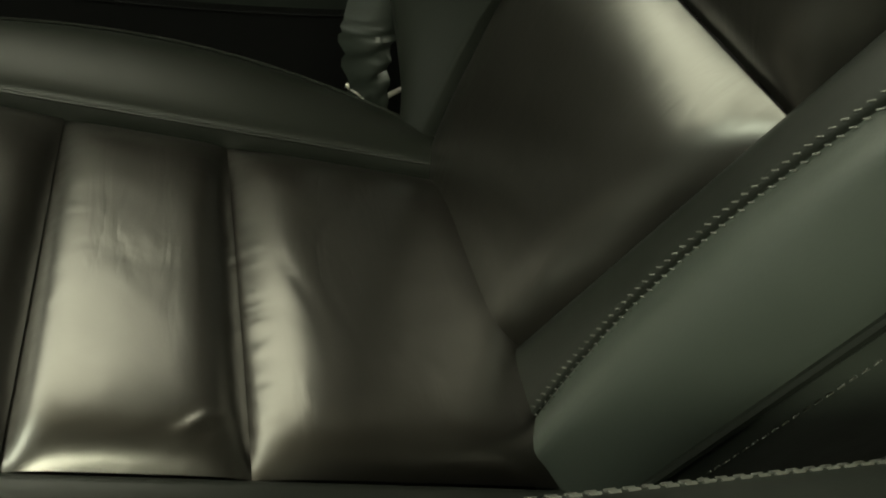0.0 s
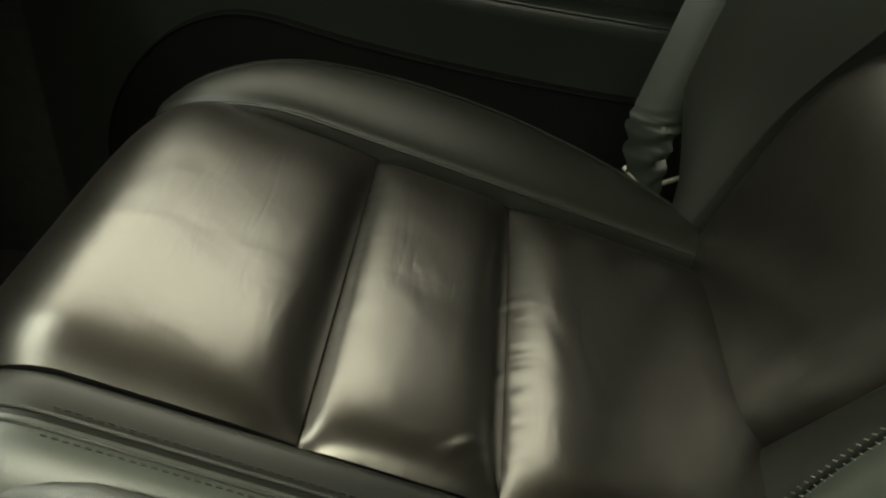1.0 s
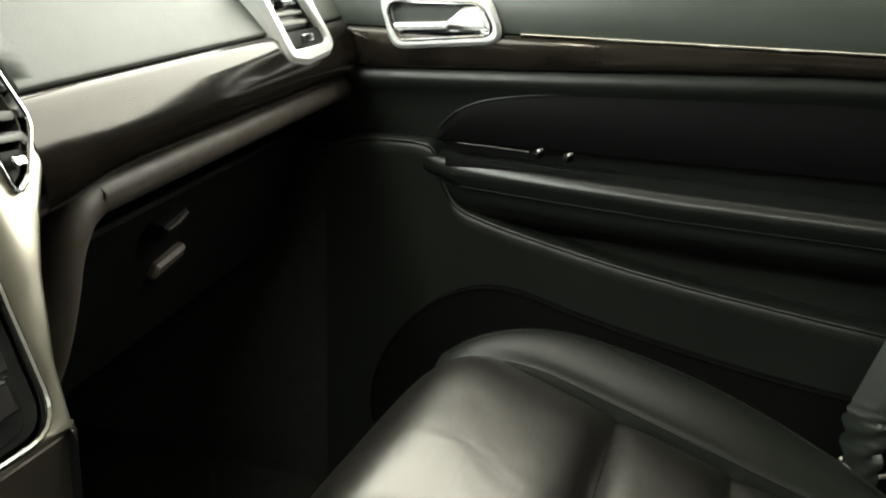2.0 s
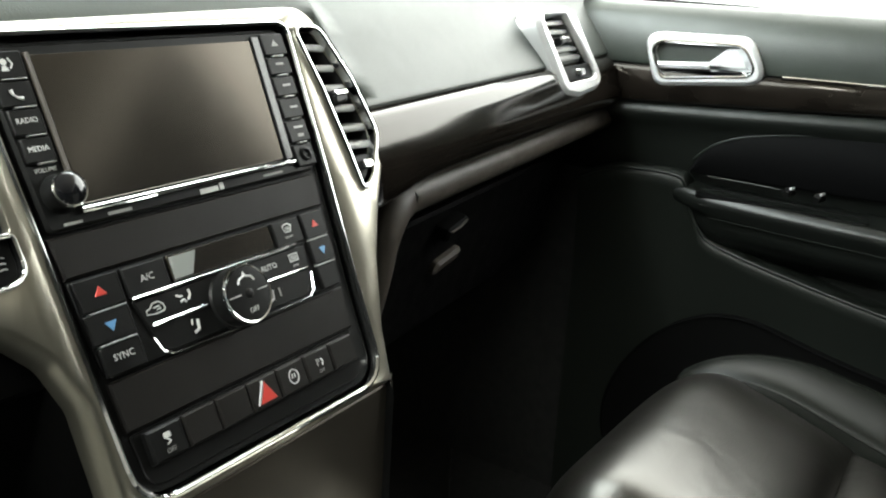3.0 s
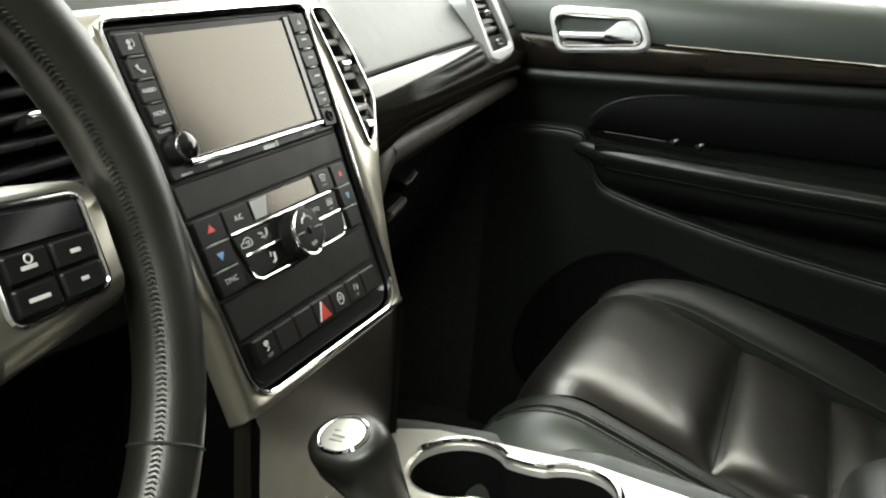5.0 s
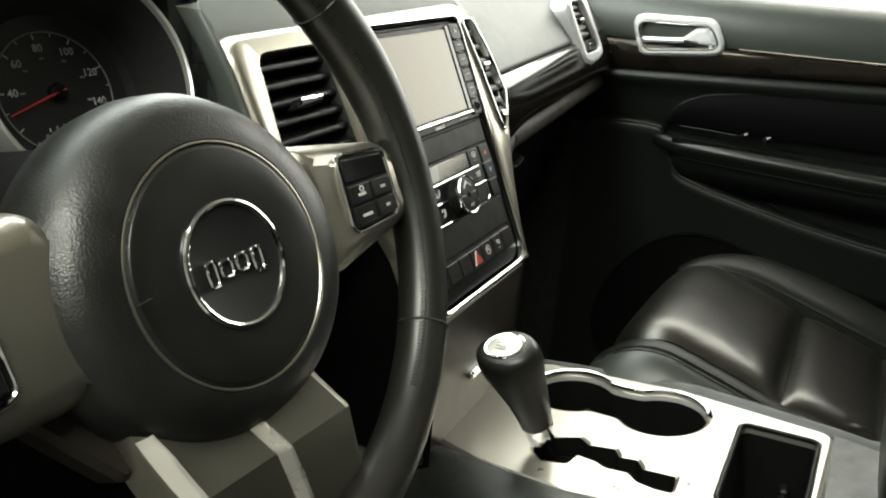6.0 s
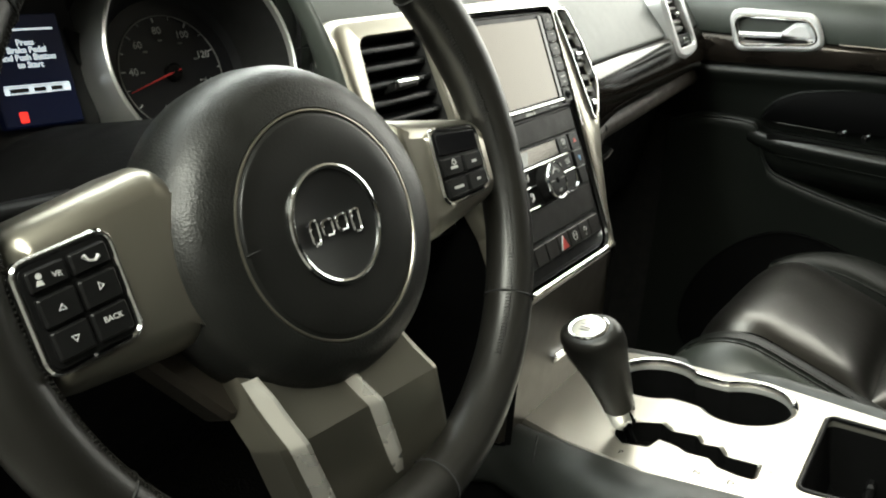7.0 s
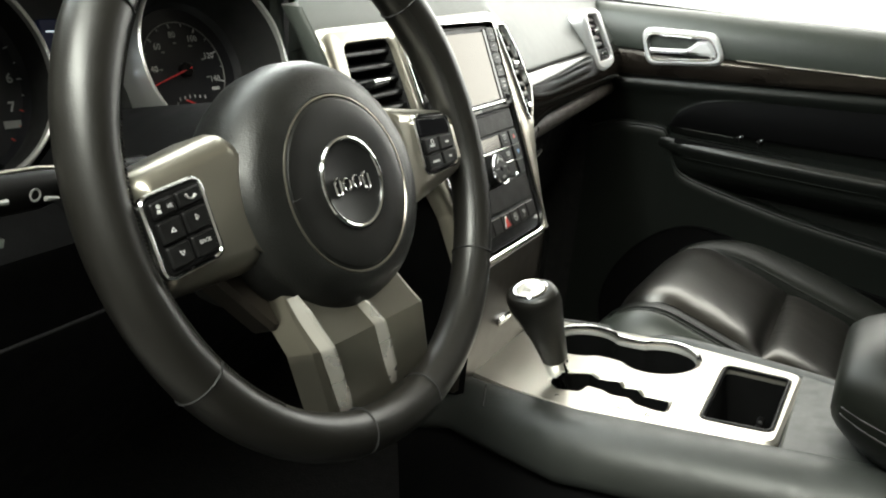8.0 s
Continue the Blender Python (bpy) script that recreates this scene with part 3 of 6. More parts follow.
def vent_slat(x0, y0, x1, y1, w, tilt, z):
    """A rounded louvre from (x0, y0) to (x1, y1), w deep."""
    bm = bmesh.new()
    a, b = Vector((x0, y0, z)), Vector((x1, y1, z))
    d = (b - a).normalized()
    up = Vector((-d.y, d.x, 0))
    back = Vector((0, 0, -1))
    f = (math.cos(tilt) * back + math.sin(tilt) * up)
    g = d.cross(f)
    prof = [(0, 0.0010), (0.0007, 0.0022), (0.0025, 0.0030), (w, 0.0014), (w, -0.0010), (0.0012, -0.0018), (0, -0.0008)]
    return loft([[tuple(p + f * q + g * r) for q, r in prof] for p in (a, b)], closed=True, bm=bm)


def make_vent(name, label, well, slats, tab, m, depth=0.045, w=0.016, skin=None, z=-0.003):
    v = thing(name, label, "air vent", m, group="dashboard air vents")
    part("well", slab(inset(well, -0.0008), -depth, -depth + 0.003, 0.0005), DARK, v, "black vent well")
    wall = bmesh.new()
    loft([[(x, y, z) for x, y in well] for z in (-depth, -0.001)], closed=True, caps=False, bm=wall)
    part("throat", wall, DARK, v)
    for s in slats:
        part("slat", vent_slat(*s, w, radians(24), z), skin or SLAT, v)
    (tx, ty, tw, th) = tab
    part("tab", slab(rounded([(tx - tw, ty - th), (tx + tw, ty - th * 0.6), (tx + tw * 0.8, ty + th), (tx - tw * 0.7, ty + th * 0.8)], th * 0.7), -0.006, 0.006, 0.002), BUTTON, v, "vent tab")
    part("tab_cap", slab(rect(tx - tw * 0.8, ty + th * 0.1, tx + tw * 0.8, ty + th * 0.7, th * 0.25), 0.005, 0.0075, 0.0008), CHROME, v, "chrome tab edge")
    return v


make_vent("air_vent", "wide black driver's vent with level slats", VENT_L, [(-0.1875 - 0.12 * (0.117 - y), y, -0.1055, y + 0.0005) for y in (0.108, 0.0955, 0.083, 0.0705, 0.058, 0.0455)], (-0.152, 0.0815, 0.016, 0.004), STACK)
make_vent("air_vent", "narrow upright black vent with short slats", VENT_R, [(0.1225 + 0.02 * (0.12 - y) * 0.9, y, 0.1445 + 0.28 * (0.112 - y), y - 0.002) for y in (0.1085, 0.0945, 0.0805, 0.0665, 0.0525, 0.0405)], (0.142, 0.0735, 0.008, 0.006), STACK, w=0.016, skin=SLAT_PALE, z=0.001)
sl = thing("vent_slider", "black slider switch with wavy air mark", "switch", STACK)
part("backing", slab(SLIDER, -0.01, 0.001, 0.0006), BLACK, sl)
part("knob", slab(rect(-0.150, 0.020, -0.121, 0.0285, 0.003), 0.001, 0.007, 0.0015), CHROME, sl, "silver slider knob")
part("notch", slab(rect(-0.1300, 0.0215, -0.1286, 0.027), 0.007, 0.0075, 0.0002), BLACK, sl)
for k in range(3):
    part("wave_mark", sweep([(-0.1170 + 0.0017 * j, 0.0212 + 0.0026 * k + 0.0005 * (j % 2), 0.0015) for j in range(5)], 0.0004, 5), WHITE, sl)
low = thing("vent_switch", "small black rocker below the vent slats", "switch", STACK)
part("backing", slab(rounded([(0.1370, 0.034), (0.1575, 0.033), (0.1465, 0.0205), (0.1385, 0.0150)], 0.003), -0.002, 0.003, 0.001), BLACK, low)
part("knob", slab(rect(0.1415, 0.0235, 0.1510, 0.0295, 0.002), 0.003, 0.007, 0.001), CHROME, low, "silver rocker knob")

# ---- radio ----
radio = thing("radio", "black touch-screen radio with side buttons, switched off", "radio", STACK)
part("faceplate", slab(rounded([(-0.0922, 0.1205), (-0.0880, 0.0312), (0.0958, 0.0312), (0.1050, 0.1198)], 0.004), 0.0, 0.005, 0.0015), BLACK, radio, "black faceplate")
part("screen", slab(rounded([(-0.0675, 0.1150), (-0.0665, 0.0415), (0.0715, 0.0415), (0.0755, 0.1145)], 0.001), 0.005, 0.0062, 0.0004), SCREEN, radio, "dark blank touch screen")
part("screen_side", slab([(-0.0705, 0.1160), (-0.0695, 0.0400), (-0.0672, 0.0400), (-0.0682, 0.1160)], 0.005, 0.0075, 0.0006), ROLL, radio)
part("screen_side", slab([(0.0730, 0.0405), (0.0790, 0.0405), (0.0832, 0.1165), (0.0768, 0.1165)], 0.005, 0.0070, 0.0006), GLOSS, radio)
part("chrome_strip", slab(rect(-0.0690, 0.0372, 0.0795, 0.0400, 0.0008), 0.005, 0.0080, 0.0008), CHROME, radio, "chrome strip under the screen")


def key(parent, x0, y0, x1, y1, z0=0.005, z1=0.0075, mat=None, r=0.0012, name="button"):
    return part(name, slab(rect(x0, y0, x1, y1, r), z0, z1, 0.0007), mat or BUTTON, parent)


left_rows = [(0.1040, 0.1170), (0.0908, 0.1028), (0.0772, 0.0896), (0.0640, 0.0760)]
for k, (a, b) in enumerate(left_rows):
    s = 0.0012 * k
    key(radio, -0.0912 + s, a, -0.0722, b)
    part("key_line", slab(rect(-0.0855 + s, a - 0.0008, -0.0735, a - 0.0002), 0.005, 0.0080, 0.0002), GREY, radio)
for k, (a, b) in enumerate([(0.1040, 0.1175), (0.0920, 0.1025), (0.0785, 0.0905), (0.0645, 0.0770), (0.0495, 0.0630)]):
    s = 0.0012 * k
    key(radio, 0.0842 - 0.6 * s, a, 0.1035 - s, b)
    part("key_line", slab(rect(0.0900 - 0.6 * s, a - 0.0010, 0.0985 - s, a - 0.0002), 0.005, 0.0082, 0.0002), WHITE if k < 3 else GREY, radio)
key(radio, 0.0812, 0.0345, 0.0975, 0.0480)
part("jack", lathe([(0.0042, 0.0075), (0.0042, 0.0085), (0.0030, 0.0090), (0.0022, 0.0085), (0.0020, 0.0060), (0, 0.0060)], 20, at=(0.0895, 0.0415)), BLACK, radio, "round audio socket")
lettering("RADIO", -0.0810, 0.0838, 0.0077, 0.0036, WHITE, radio)
lettering("MEDIA", -0.0802, 0.0702, 0.0077, 0.0036, WHITE, radio)
lettering("VOLUME", -0.0790, 0.0605, 0.0053, 0.0030, WHITE, radio)


def bar(parent, x, y, w, h, z, mat=None, name="print_bar"):
    return part(name, slab(rect(x - w / 2, y - h / 2, x + w / 2, y + h / 2), z - 0.0002, z, 0.0001), mat or WHITE, parent)


bar(radio, -0.0745, 0.0338, 0.010, 0.0014, 0.0053, GREY)
bar(radio, -0.0480, 0.0342, 0.014, 0.0016, 0.0053, GREY)
bar(radio, 0.0100, 0.0340, 0.013, 0.0028, 0.0054, WHITE)
bar(radio, 0.0192, 0.0346, 0.003, 0.0040, 0.0054, WHITE)
bar(radio, 0.0600, 0.0345, 0.016, 0.0012, 0.0053, GREY)
for y in (0.0985, 0.0850, 0.0712):
    bar(radio, 0.0930, y, 0.0065, 0.0014, 0.0077, GREY)
bar(radio, 0.0910, 0.0585, 0.0075, 0.0012, 0.0077, WHITE)
bar(radio, 0.0910, 0.0535, 0.0050, 0.0020, 0.0077, GREY)
part("eject_mark", slab([(0.0915, 0.1095), (0.0970, 0.1095), (0.0942, 0.1135)], 0.0074, 0.0077, 0.0001), GREY, radio)
# Voice and handset marks.
for (dx, dy, s) in ((-0.0815, 0.1105, 1.0),):
    part("voice_mark", lathe([(0.0016, 0.0074), (0.0016, 0.0077), (0, 0.0077)], 12, at=(dx - 0.001, dy + 0.0012)), WHITE, radio)
    part("voice_mark", sweep([(dx + 0.0015, dy - 0.002, 0.0077), (dx + 0.003, dy, 0.0077), (dx + 0.0015, dy + 0.003, 0.0077)], 0.0004, 5), WHITE, radio)
    part("voice_mark", slab([(dx - 0.0030, dy - 0.0030), (dx + 0.0008, dy - 0.0030), (dx - 0.0002, dy - 0.0006), (dx - 0.0022, dy - 0.0006)], 0.0074, 0.0077, 0.0001), WHITE, radio)
part("handset_mark", sweep([(-0.0840, 0.0985, 0.0077), (-0.0832, 0.0962, 0.0077), (-0.0815, 0.0948, 0.0077), (-0.0790, 0.0942, 0.0077)], [0.0011, 0.0006, 0.0006, 0.0011], 6), WHITE, radio)


def round_knob(parent, x, y, r, h, z0=0.005, dome=0.0):
    k = part("knob", lathe([(r * 1.06, z0), (r * 1.06, z0 + 0.002), (r, z0 + 0.003), (r * 0.97, z0 + h * 0.75), (r * 0.92, z0 + h * 0.8)], 40, at=(x, y)), BUTTON, parent, "round black knob")
    part("ring", lathe([(r * 0.97, z0 + h * 0.74), (r * 0.985, z0 + h * 0.88), (r * 0.95, z0 + h * 0.97), (r * 0.90, z0 + h * 0.95)], 48, at=(x, y)), CHROME, k, "chrome ring")
    part("cap", lathe([(r * 0.92, z0 + h * 0.85), (r * 0.90, z0 + h * 0.94), (r * 0.7, z0 + h * (0.96 + 0.5 * dome)), (r * 0.4, z0 + h * (0.97 + 0.8 * dome)), (0.0, z0 + h * (0.98 + dome))], 48, at=(x, y)), GLOSS if dome else BUTTON, k)
    return k


vol = round_knob(radio, -0.0765, 0.0485, 0.0088, 0.011, dome=0.22)

# ---- climate panel ----
clim = thing("climate_panel", "black climate control panel with round knob", "climate control", STACK)
part("faceplate", slab(rounded([(-0.0870, 0.0082), (-0.0845, -0.0410), (0.0872, -0.0410), (0.0930, 0.0082)], [0.002, 0.008, 0.008, 0.002]), 0.0, 0.003, 0.001), BLACK, clim)
for a, b in ((-0.0085, 0.0072), (-0.0243, -0.0095), (-0.0400, -0.0255)):
    key(clim, -0.0862 + (0.0015 if a < -0.03 else 0), a, -0.0612, b, 0.003, 0.0055)
    key(clim, 0.0695, a, 0.0885 - (0.003 if a < -0.03 else 0), b, 0.003, 0.0055)
    if a > -0.03:
        part("key_line", slab(rect(-0.083, a - 0.0012, -0.0625, a - 0.0004), 0.003, 0.0060, 0.0002), LCD, clim)
        part("key_line", slab(rect(0.0700, a - 0.0012, 0.0865, a - 0.0004), 0.003, 0.0060, 0.0002), LCD, clim)
key(clim, -0.0590, -0.0080, -0.0330, 0.0068, 0.003, 0.0050)
key(clim, 0.0455, -0.0080, 0.0675, 0.0068, 0.003, 0.0050)
part("display", slab(rect(-0.0310, -0.0070, 0.0430, 0.0066, 0.001), 0.003, 0.0045, 0.0005), SCREEN, clim, "dark climate display")
part("display_patch", slab([(-0.0300, -0.0060), (-0.0180, -0.0060), (-0.0120, 0.0056), (-0.0300, 0.0056)], 0.0044, 0.0047, 0.0001), LCD, clim)
part("chrome_line", slab(rect(-0.0590, -0.0096, 0.0585, -0.0082, 0.0005), 0.003, 0.0065, 0.0005), CHROME, clim)
part("inner_plate", slab(rounded([(-0.0585, -0.0100), (-0.0500, -0.0395), (0.0590, -0.0395), (0.0660, -0.0100)], [0.001, 0.01, 0.01, 0.001]), 0.003, 0.0048, 0.0008), BUTTON, clim)
part("chrome_line", slab(rect(-0.0530, -0.0246, -0.0165, -0.0232, 0.0005), 0.0045, 0.0065, 0.0005), CHROME, clim)
part("chrome_line", slab(rect(0.0165, -0.0246, 0.0620, -0.0232, 0.0005), 0.0045, 0.0065, 0.0005), CHROME, clim)
part("chrome_line", sweep([(-0.0540, -0.0300, 0.0050), (-0.0515, -0.0375, 0.0055), (-0.0460, -0.0405, 0.0060), (0.0, -0.0412, 0.0062), (0.0555, -0.0405, 0.0060), (0.0610, -0.0370, 0.0055), (0.0640, -0.0270, 0.0050)], 0.0006, 6), CHROME, clim)
tk = round_knob(clim, 0.003, -0.0255, 0.0165, 0.0140, 0.003)
lettering("OFF", 0.003, -0.0345, 0.0168, 0.0040, WHITE, clim)
part("fan_mark", sweep([(-0.0028, -0.0192, 0.0168), (-0.0012, -0.0168, 0.0168), (0.0030, -0.0157, 0.0168), (0.0072, -0.0168, 0.0168), (0.0088, -0.0192, 0.0168)], 0.0006, 5), WHITE, clim)
part("fan_mark", slab([(0.0018, -0.0152), (0.0042, -0.0152), (0.0030, -0.0132)], 0.0164, 0.0168, 0.0001), WHITE, clim)
for a, b in ((-0.0110, -0.0030), (0.0090, 0.0170)):
    part("knob_split", sweep([(a, -0.0250, 0.0167), (b, -0.0250, 0.0167)], 0.0004, 5), GREY, clim)
part("knob_centre", lathe([(0.0026, 0.0160), (0.0026, 0.0172), (0.0018, 0.0178), (0, 0.0179)], 18, at=(0.003, -0.0255)), BLACK, clim, "raised black centre")
lettering("A/C", -0.0460, -0.0006, 0.0052, 0.0050, WHITE, clim)
lettering("AUTO", 0.0330, -0.0165, 0.0050, 0.0046, WHITE, clim)
lettering("SYNC", -0.0728, -0.0322, 0.0057, 0.0047, WHITE, clim)
for x, s in ((-0.0738, 1), (0.0790, 0.8)):
    part("warm_mark", slab([(x - 0.0034 * s, -0.0022), (x + 0.0034 * s, -0.0022), (x, 0.0026 * s)], 0.0054, 0.0058, 0.0001), RED, clim, "red arrow")
    part("cool_mark", slab([(x - 0.0034 * s, -0.0150), (x, -0.0198), (x + 0.0034 * s, -0.0150)], 0.0054, 0.0058, 0.0001), BLUE, clim, "blue arrow")


def ring_mark(parent, x, y, rx, ry, z, r=0.0004):
    return part("ring_mark", sweep([(a, b, z) for a, b in circle(x, y, rx, ry, 18)], r, 5, closed=True), WHITE, parent)


def line_mark(parent, pts, z, r=0.0004, closed=False, mat=None, name="line_mark"):
    return part(name, sweep([(x, y, z) for x, y in pts], r, 5, closed=closed), mat or WHITE, parent)


# Recirculation: a car's outline with an arrow in it.
line_mark(clim, [(-0.0532, -0.0185), (-0.0530, -0.0165), (-0.0505, -0.0158), (-0.0485, -0.0138), (-0.0450, -0.0136), (-0.0428, -0.0152), (-0.0420, -0.0175), (-0.0430, -0.0188), (-0.0475, -0.0192)], 0.0052, 0.0004, True)
line_mark(clim, [(-0.0488, -0.0162), (-0.0452, -0.0158), (-0.0445, -0.0172), (-0.0470, -0.0176)], 0.0052, 0.0004)
# Airflow: a seated shape and an arrow.
line_mark(clim, [(-0.0336, -0.0140), (-0.0315, -0.0152), (-0.0300, -0.0150)], 0.0052, 0.0006)
line_mark(clim, [(-0.0318, -0.0178), (-0.0296, -0.0170), (-0.0285, -0.0186)], 0.0052, 0.0006)
line_mark(clim, [(-0.0252, -0.0128), (-0.0250, -0.0156), (-0.0268, -0.0178)], 0.0052, 0.0007)
# Front and rear window heating.
line_mark(clim, [(0.0524, 0.0030), (0.0545, 0.0042), (0.0575, 0.0042), (0.0596, 0.0030), (0.0580, -0.0004), (0.0540, -0.0004)], 0.0053, 0.0004, True)
line_mark(clim, [(0.0502, -0.0136), (0.0568, -0.0136), (0.0568, -0.0176), (0.0502, -0.0176)], 0.0053, 0.0004, True)
for k in range(3):
    line_mark(clim, [(0.0548 + 0.0012 * k, 0.0026), (0.0551 + 0.0012 * k, 0.0016), (0.0547 + 0.0012 * k, 0.0006)], 0.0053, 0.0003)
    line_mark(clim, [(0.0520 + 0.0015 * k, -0.0144), (0.0523 + 0.0015 * k, -0.0156), (0.0519 + 0.0015 * k, -0.0168)], 0.0053, 0.0003)
lettering("FRONT", 0.0560, -0.0036, 0.0053, 0.0020, GREY, clim)
lettering("REAR", 0.0535, -0.0204, 0.0053, 0.0020, GREY, clim)
for x in (-0.0275, 0.0275):
    part("seat_mark", sweep([(x - 0.002, -0.0350, 0.0052), (x + 0.001, -0.0340, 0.0052), (x + 0.002, -0.0290, 0.0052)], 0.0009, 6), WHITE, clim)
    part("seat_mark", sweep([(x - 0.0025, -0.0310, 0.0052), (x - 0.0015, -0.0280, 0.0052)], 0.0005, 5), WHITE, clim)
bar(clim, 0.0350, -0.0315, 0.0012, 0.0050, 0.0052, GREY)

# ---- switch row ----
sw = thing("switch_row", "row of seven black push switches with hazard button", "switches", STACK)
part("backing", slab(rounded([(-0.0818, -0.0695), (-0.0808, -0.0975), (0.0815, -0.0985), (0.0838, -0.0695)], [0.002, 0.012, 0.012, 0.002]), 0.0, 0.0015, 0.0005), BLACK, sw)
for k in range(7):
    x = -0.0660 + 0.0222 * k
    part("button", slab(rect(x - 0.0107, -0.0872, x + 0.0107, -0.0705, 0.0010), 0.0, 0.0062, 0.0012), FILLER if k not in (0,) else BUTTON, sw)
hx = -0.0660 + 0.0222 * 3
part("hazard_mark", slab([(hx - 0.0058, -0.0845), (hx + 0.0066, -0.0845), (hx + 0.0004, -0.0735)], 0.0060, 0.0068, 0.0002), RED, sw, "red hazard triangle")
part("hazard_edge", sweep([(hx - 0.0078, -0.0845, 0.0066), (hx - 0.0008, -0.0728, 0.0066)], 0.0006, 5), WHITE, sw)
ring_mark(sw, hx + 0.0222, -0.0785, 0.0036, 0.0040, 0.0066)
bar(sw, hx + 0.0212, -0.0780, 0.0010, 0.0026, 0.0066)
bar(sw, hx + 0.0232, -0.0780, 0.0010, 0.0026, 0.0066)
lettering("P", hx + 0.0432, -0.0778, 0.0066, 0.0058, WHITE, sw)
part("sensor_mark", sweep([(hx + 0.0460, -0.0800, 0.0066), (hx + 0.0472, -0.0780, 0.0066), (hx + 0.0460, -0.0760, 0.0066)], 0.0004, 5), WHITE, sw)
lettering("OFF", hx + 0.0444, -0.0830, 0.0066, 0.0026, GREY, sw)
lettering("OFF", -0.0660, -0.0832, 0.0066, 0.0034, GREY, sw)
part("skid_mark", sweep([(-0.0672, -0.0800, 0.0066), (-0.0650, -0.0788, 0.0066), (-0.0668, -0.0772, 0.0066)], 0.0005, 5), WHITE, sw)
part("skid_mark", slab(rect(-0.0682, -0.0770, -0.0640, -0.0742, 0.0008), 0.0062, 0.0066, 0.0001), WHITE, sw)

# ---- passenger's vent at the dash end ----
pv = frame_matrix((0.590, 0.074, 0.634), (1, 0.10, 0), (0, 0.36, 0.93))
PV_OUT = rounded([(-0.103, 0.042), (0.008, 0.042), (0.055, -0.050), (-0.032, -0.055), (-0.073, -0.049)], [0.022, 0.026, 0.022, 0.020, 0.022], 9)
PV_IN = rounded([(-0.086, 0.034), (-0.018, 0.034), (0.034, -0.038), (-0.056, -0.038)], [0.008, 0.010, 0.010, 0.010], 5)
PV_LOW = rounded([(-0.0610, -0.0215), (0.0215, -0.0205), (0.0320, -0.0365), (-0.0550, -0.0365)], [0.002, 0.002, 0.008, 0.008], 5)
v3 = make_vent("air_vent", "slanted silver-framed vent at the dash end", PV_IN, [(-0.0845 + 0.42 * (0.034 - y), y, -0.0165 + 0.72 * (0.034 - y), y) for y in (0.0250, 0.0155, 0.0060, -0.0035, -0.0130)], (-0.040, 0.006, 0.013, 0.005), pv, depth=0.03, skin=SLAT_PALE)
part("frame", slab(PV_OUT, -0.020, 0.006, 0.0055, holes=[PV_IN], hole_edge=0.0015), SATIN, v3, "rounded silver frame")
part("rocker_plate", slab(PV_LOW, -0.006, 0.002, 0.0005), BLACK, v3)
part("rocker", slab(rect(-0.028, -0.0325, -0.004, -0.0255, 0.002), 0.002, 0.006, 0.001), CHROME, v3, "silver rocker")

# ---- instruments ----
gt, gy = radians(24), radians(-9)
GAUGE = frame_matrix((-0.37, 0.1395, 0.640), (math.cos(gy), math.sin(gy), 0), (-math.sin(gt) * math.sin(gy), math.sin(gt) * math.cos(gy), math.cos(gt)))
clus = thing("instrument_cluster", "lit instrument cluster with two chrome-ringed dials", "gauges", GAUGE)
part("backplate", slab(rect(-0.195, -0.085, 0.195, 0.115, 0.03), -0.044, -0.036, 0.001), DARK, clus, "matt black backplate")
part("centre_panel", slab(rounded([(-0.034, 0.075), (0.034, 0.075), (0.036, -0.045), (-0.036, -0.045)], 0.004), -0.038, -0.012, 0.002), DARK, clus, "matt black panel between the dials")
part("panel_flap", slab(rounded([(0.026, 0.040), (0.037, 0.034), (0.037, 0.012), (0.030, 0.016)], 0.002), -0.012, -0.010, 0.0005), BLACK, clus)
DC = 0.010
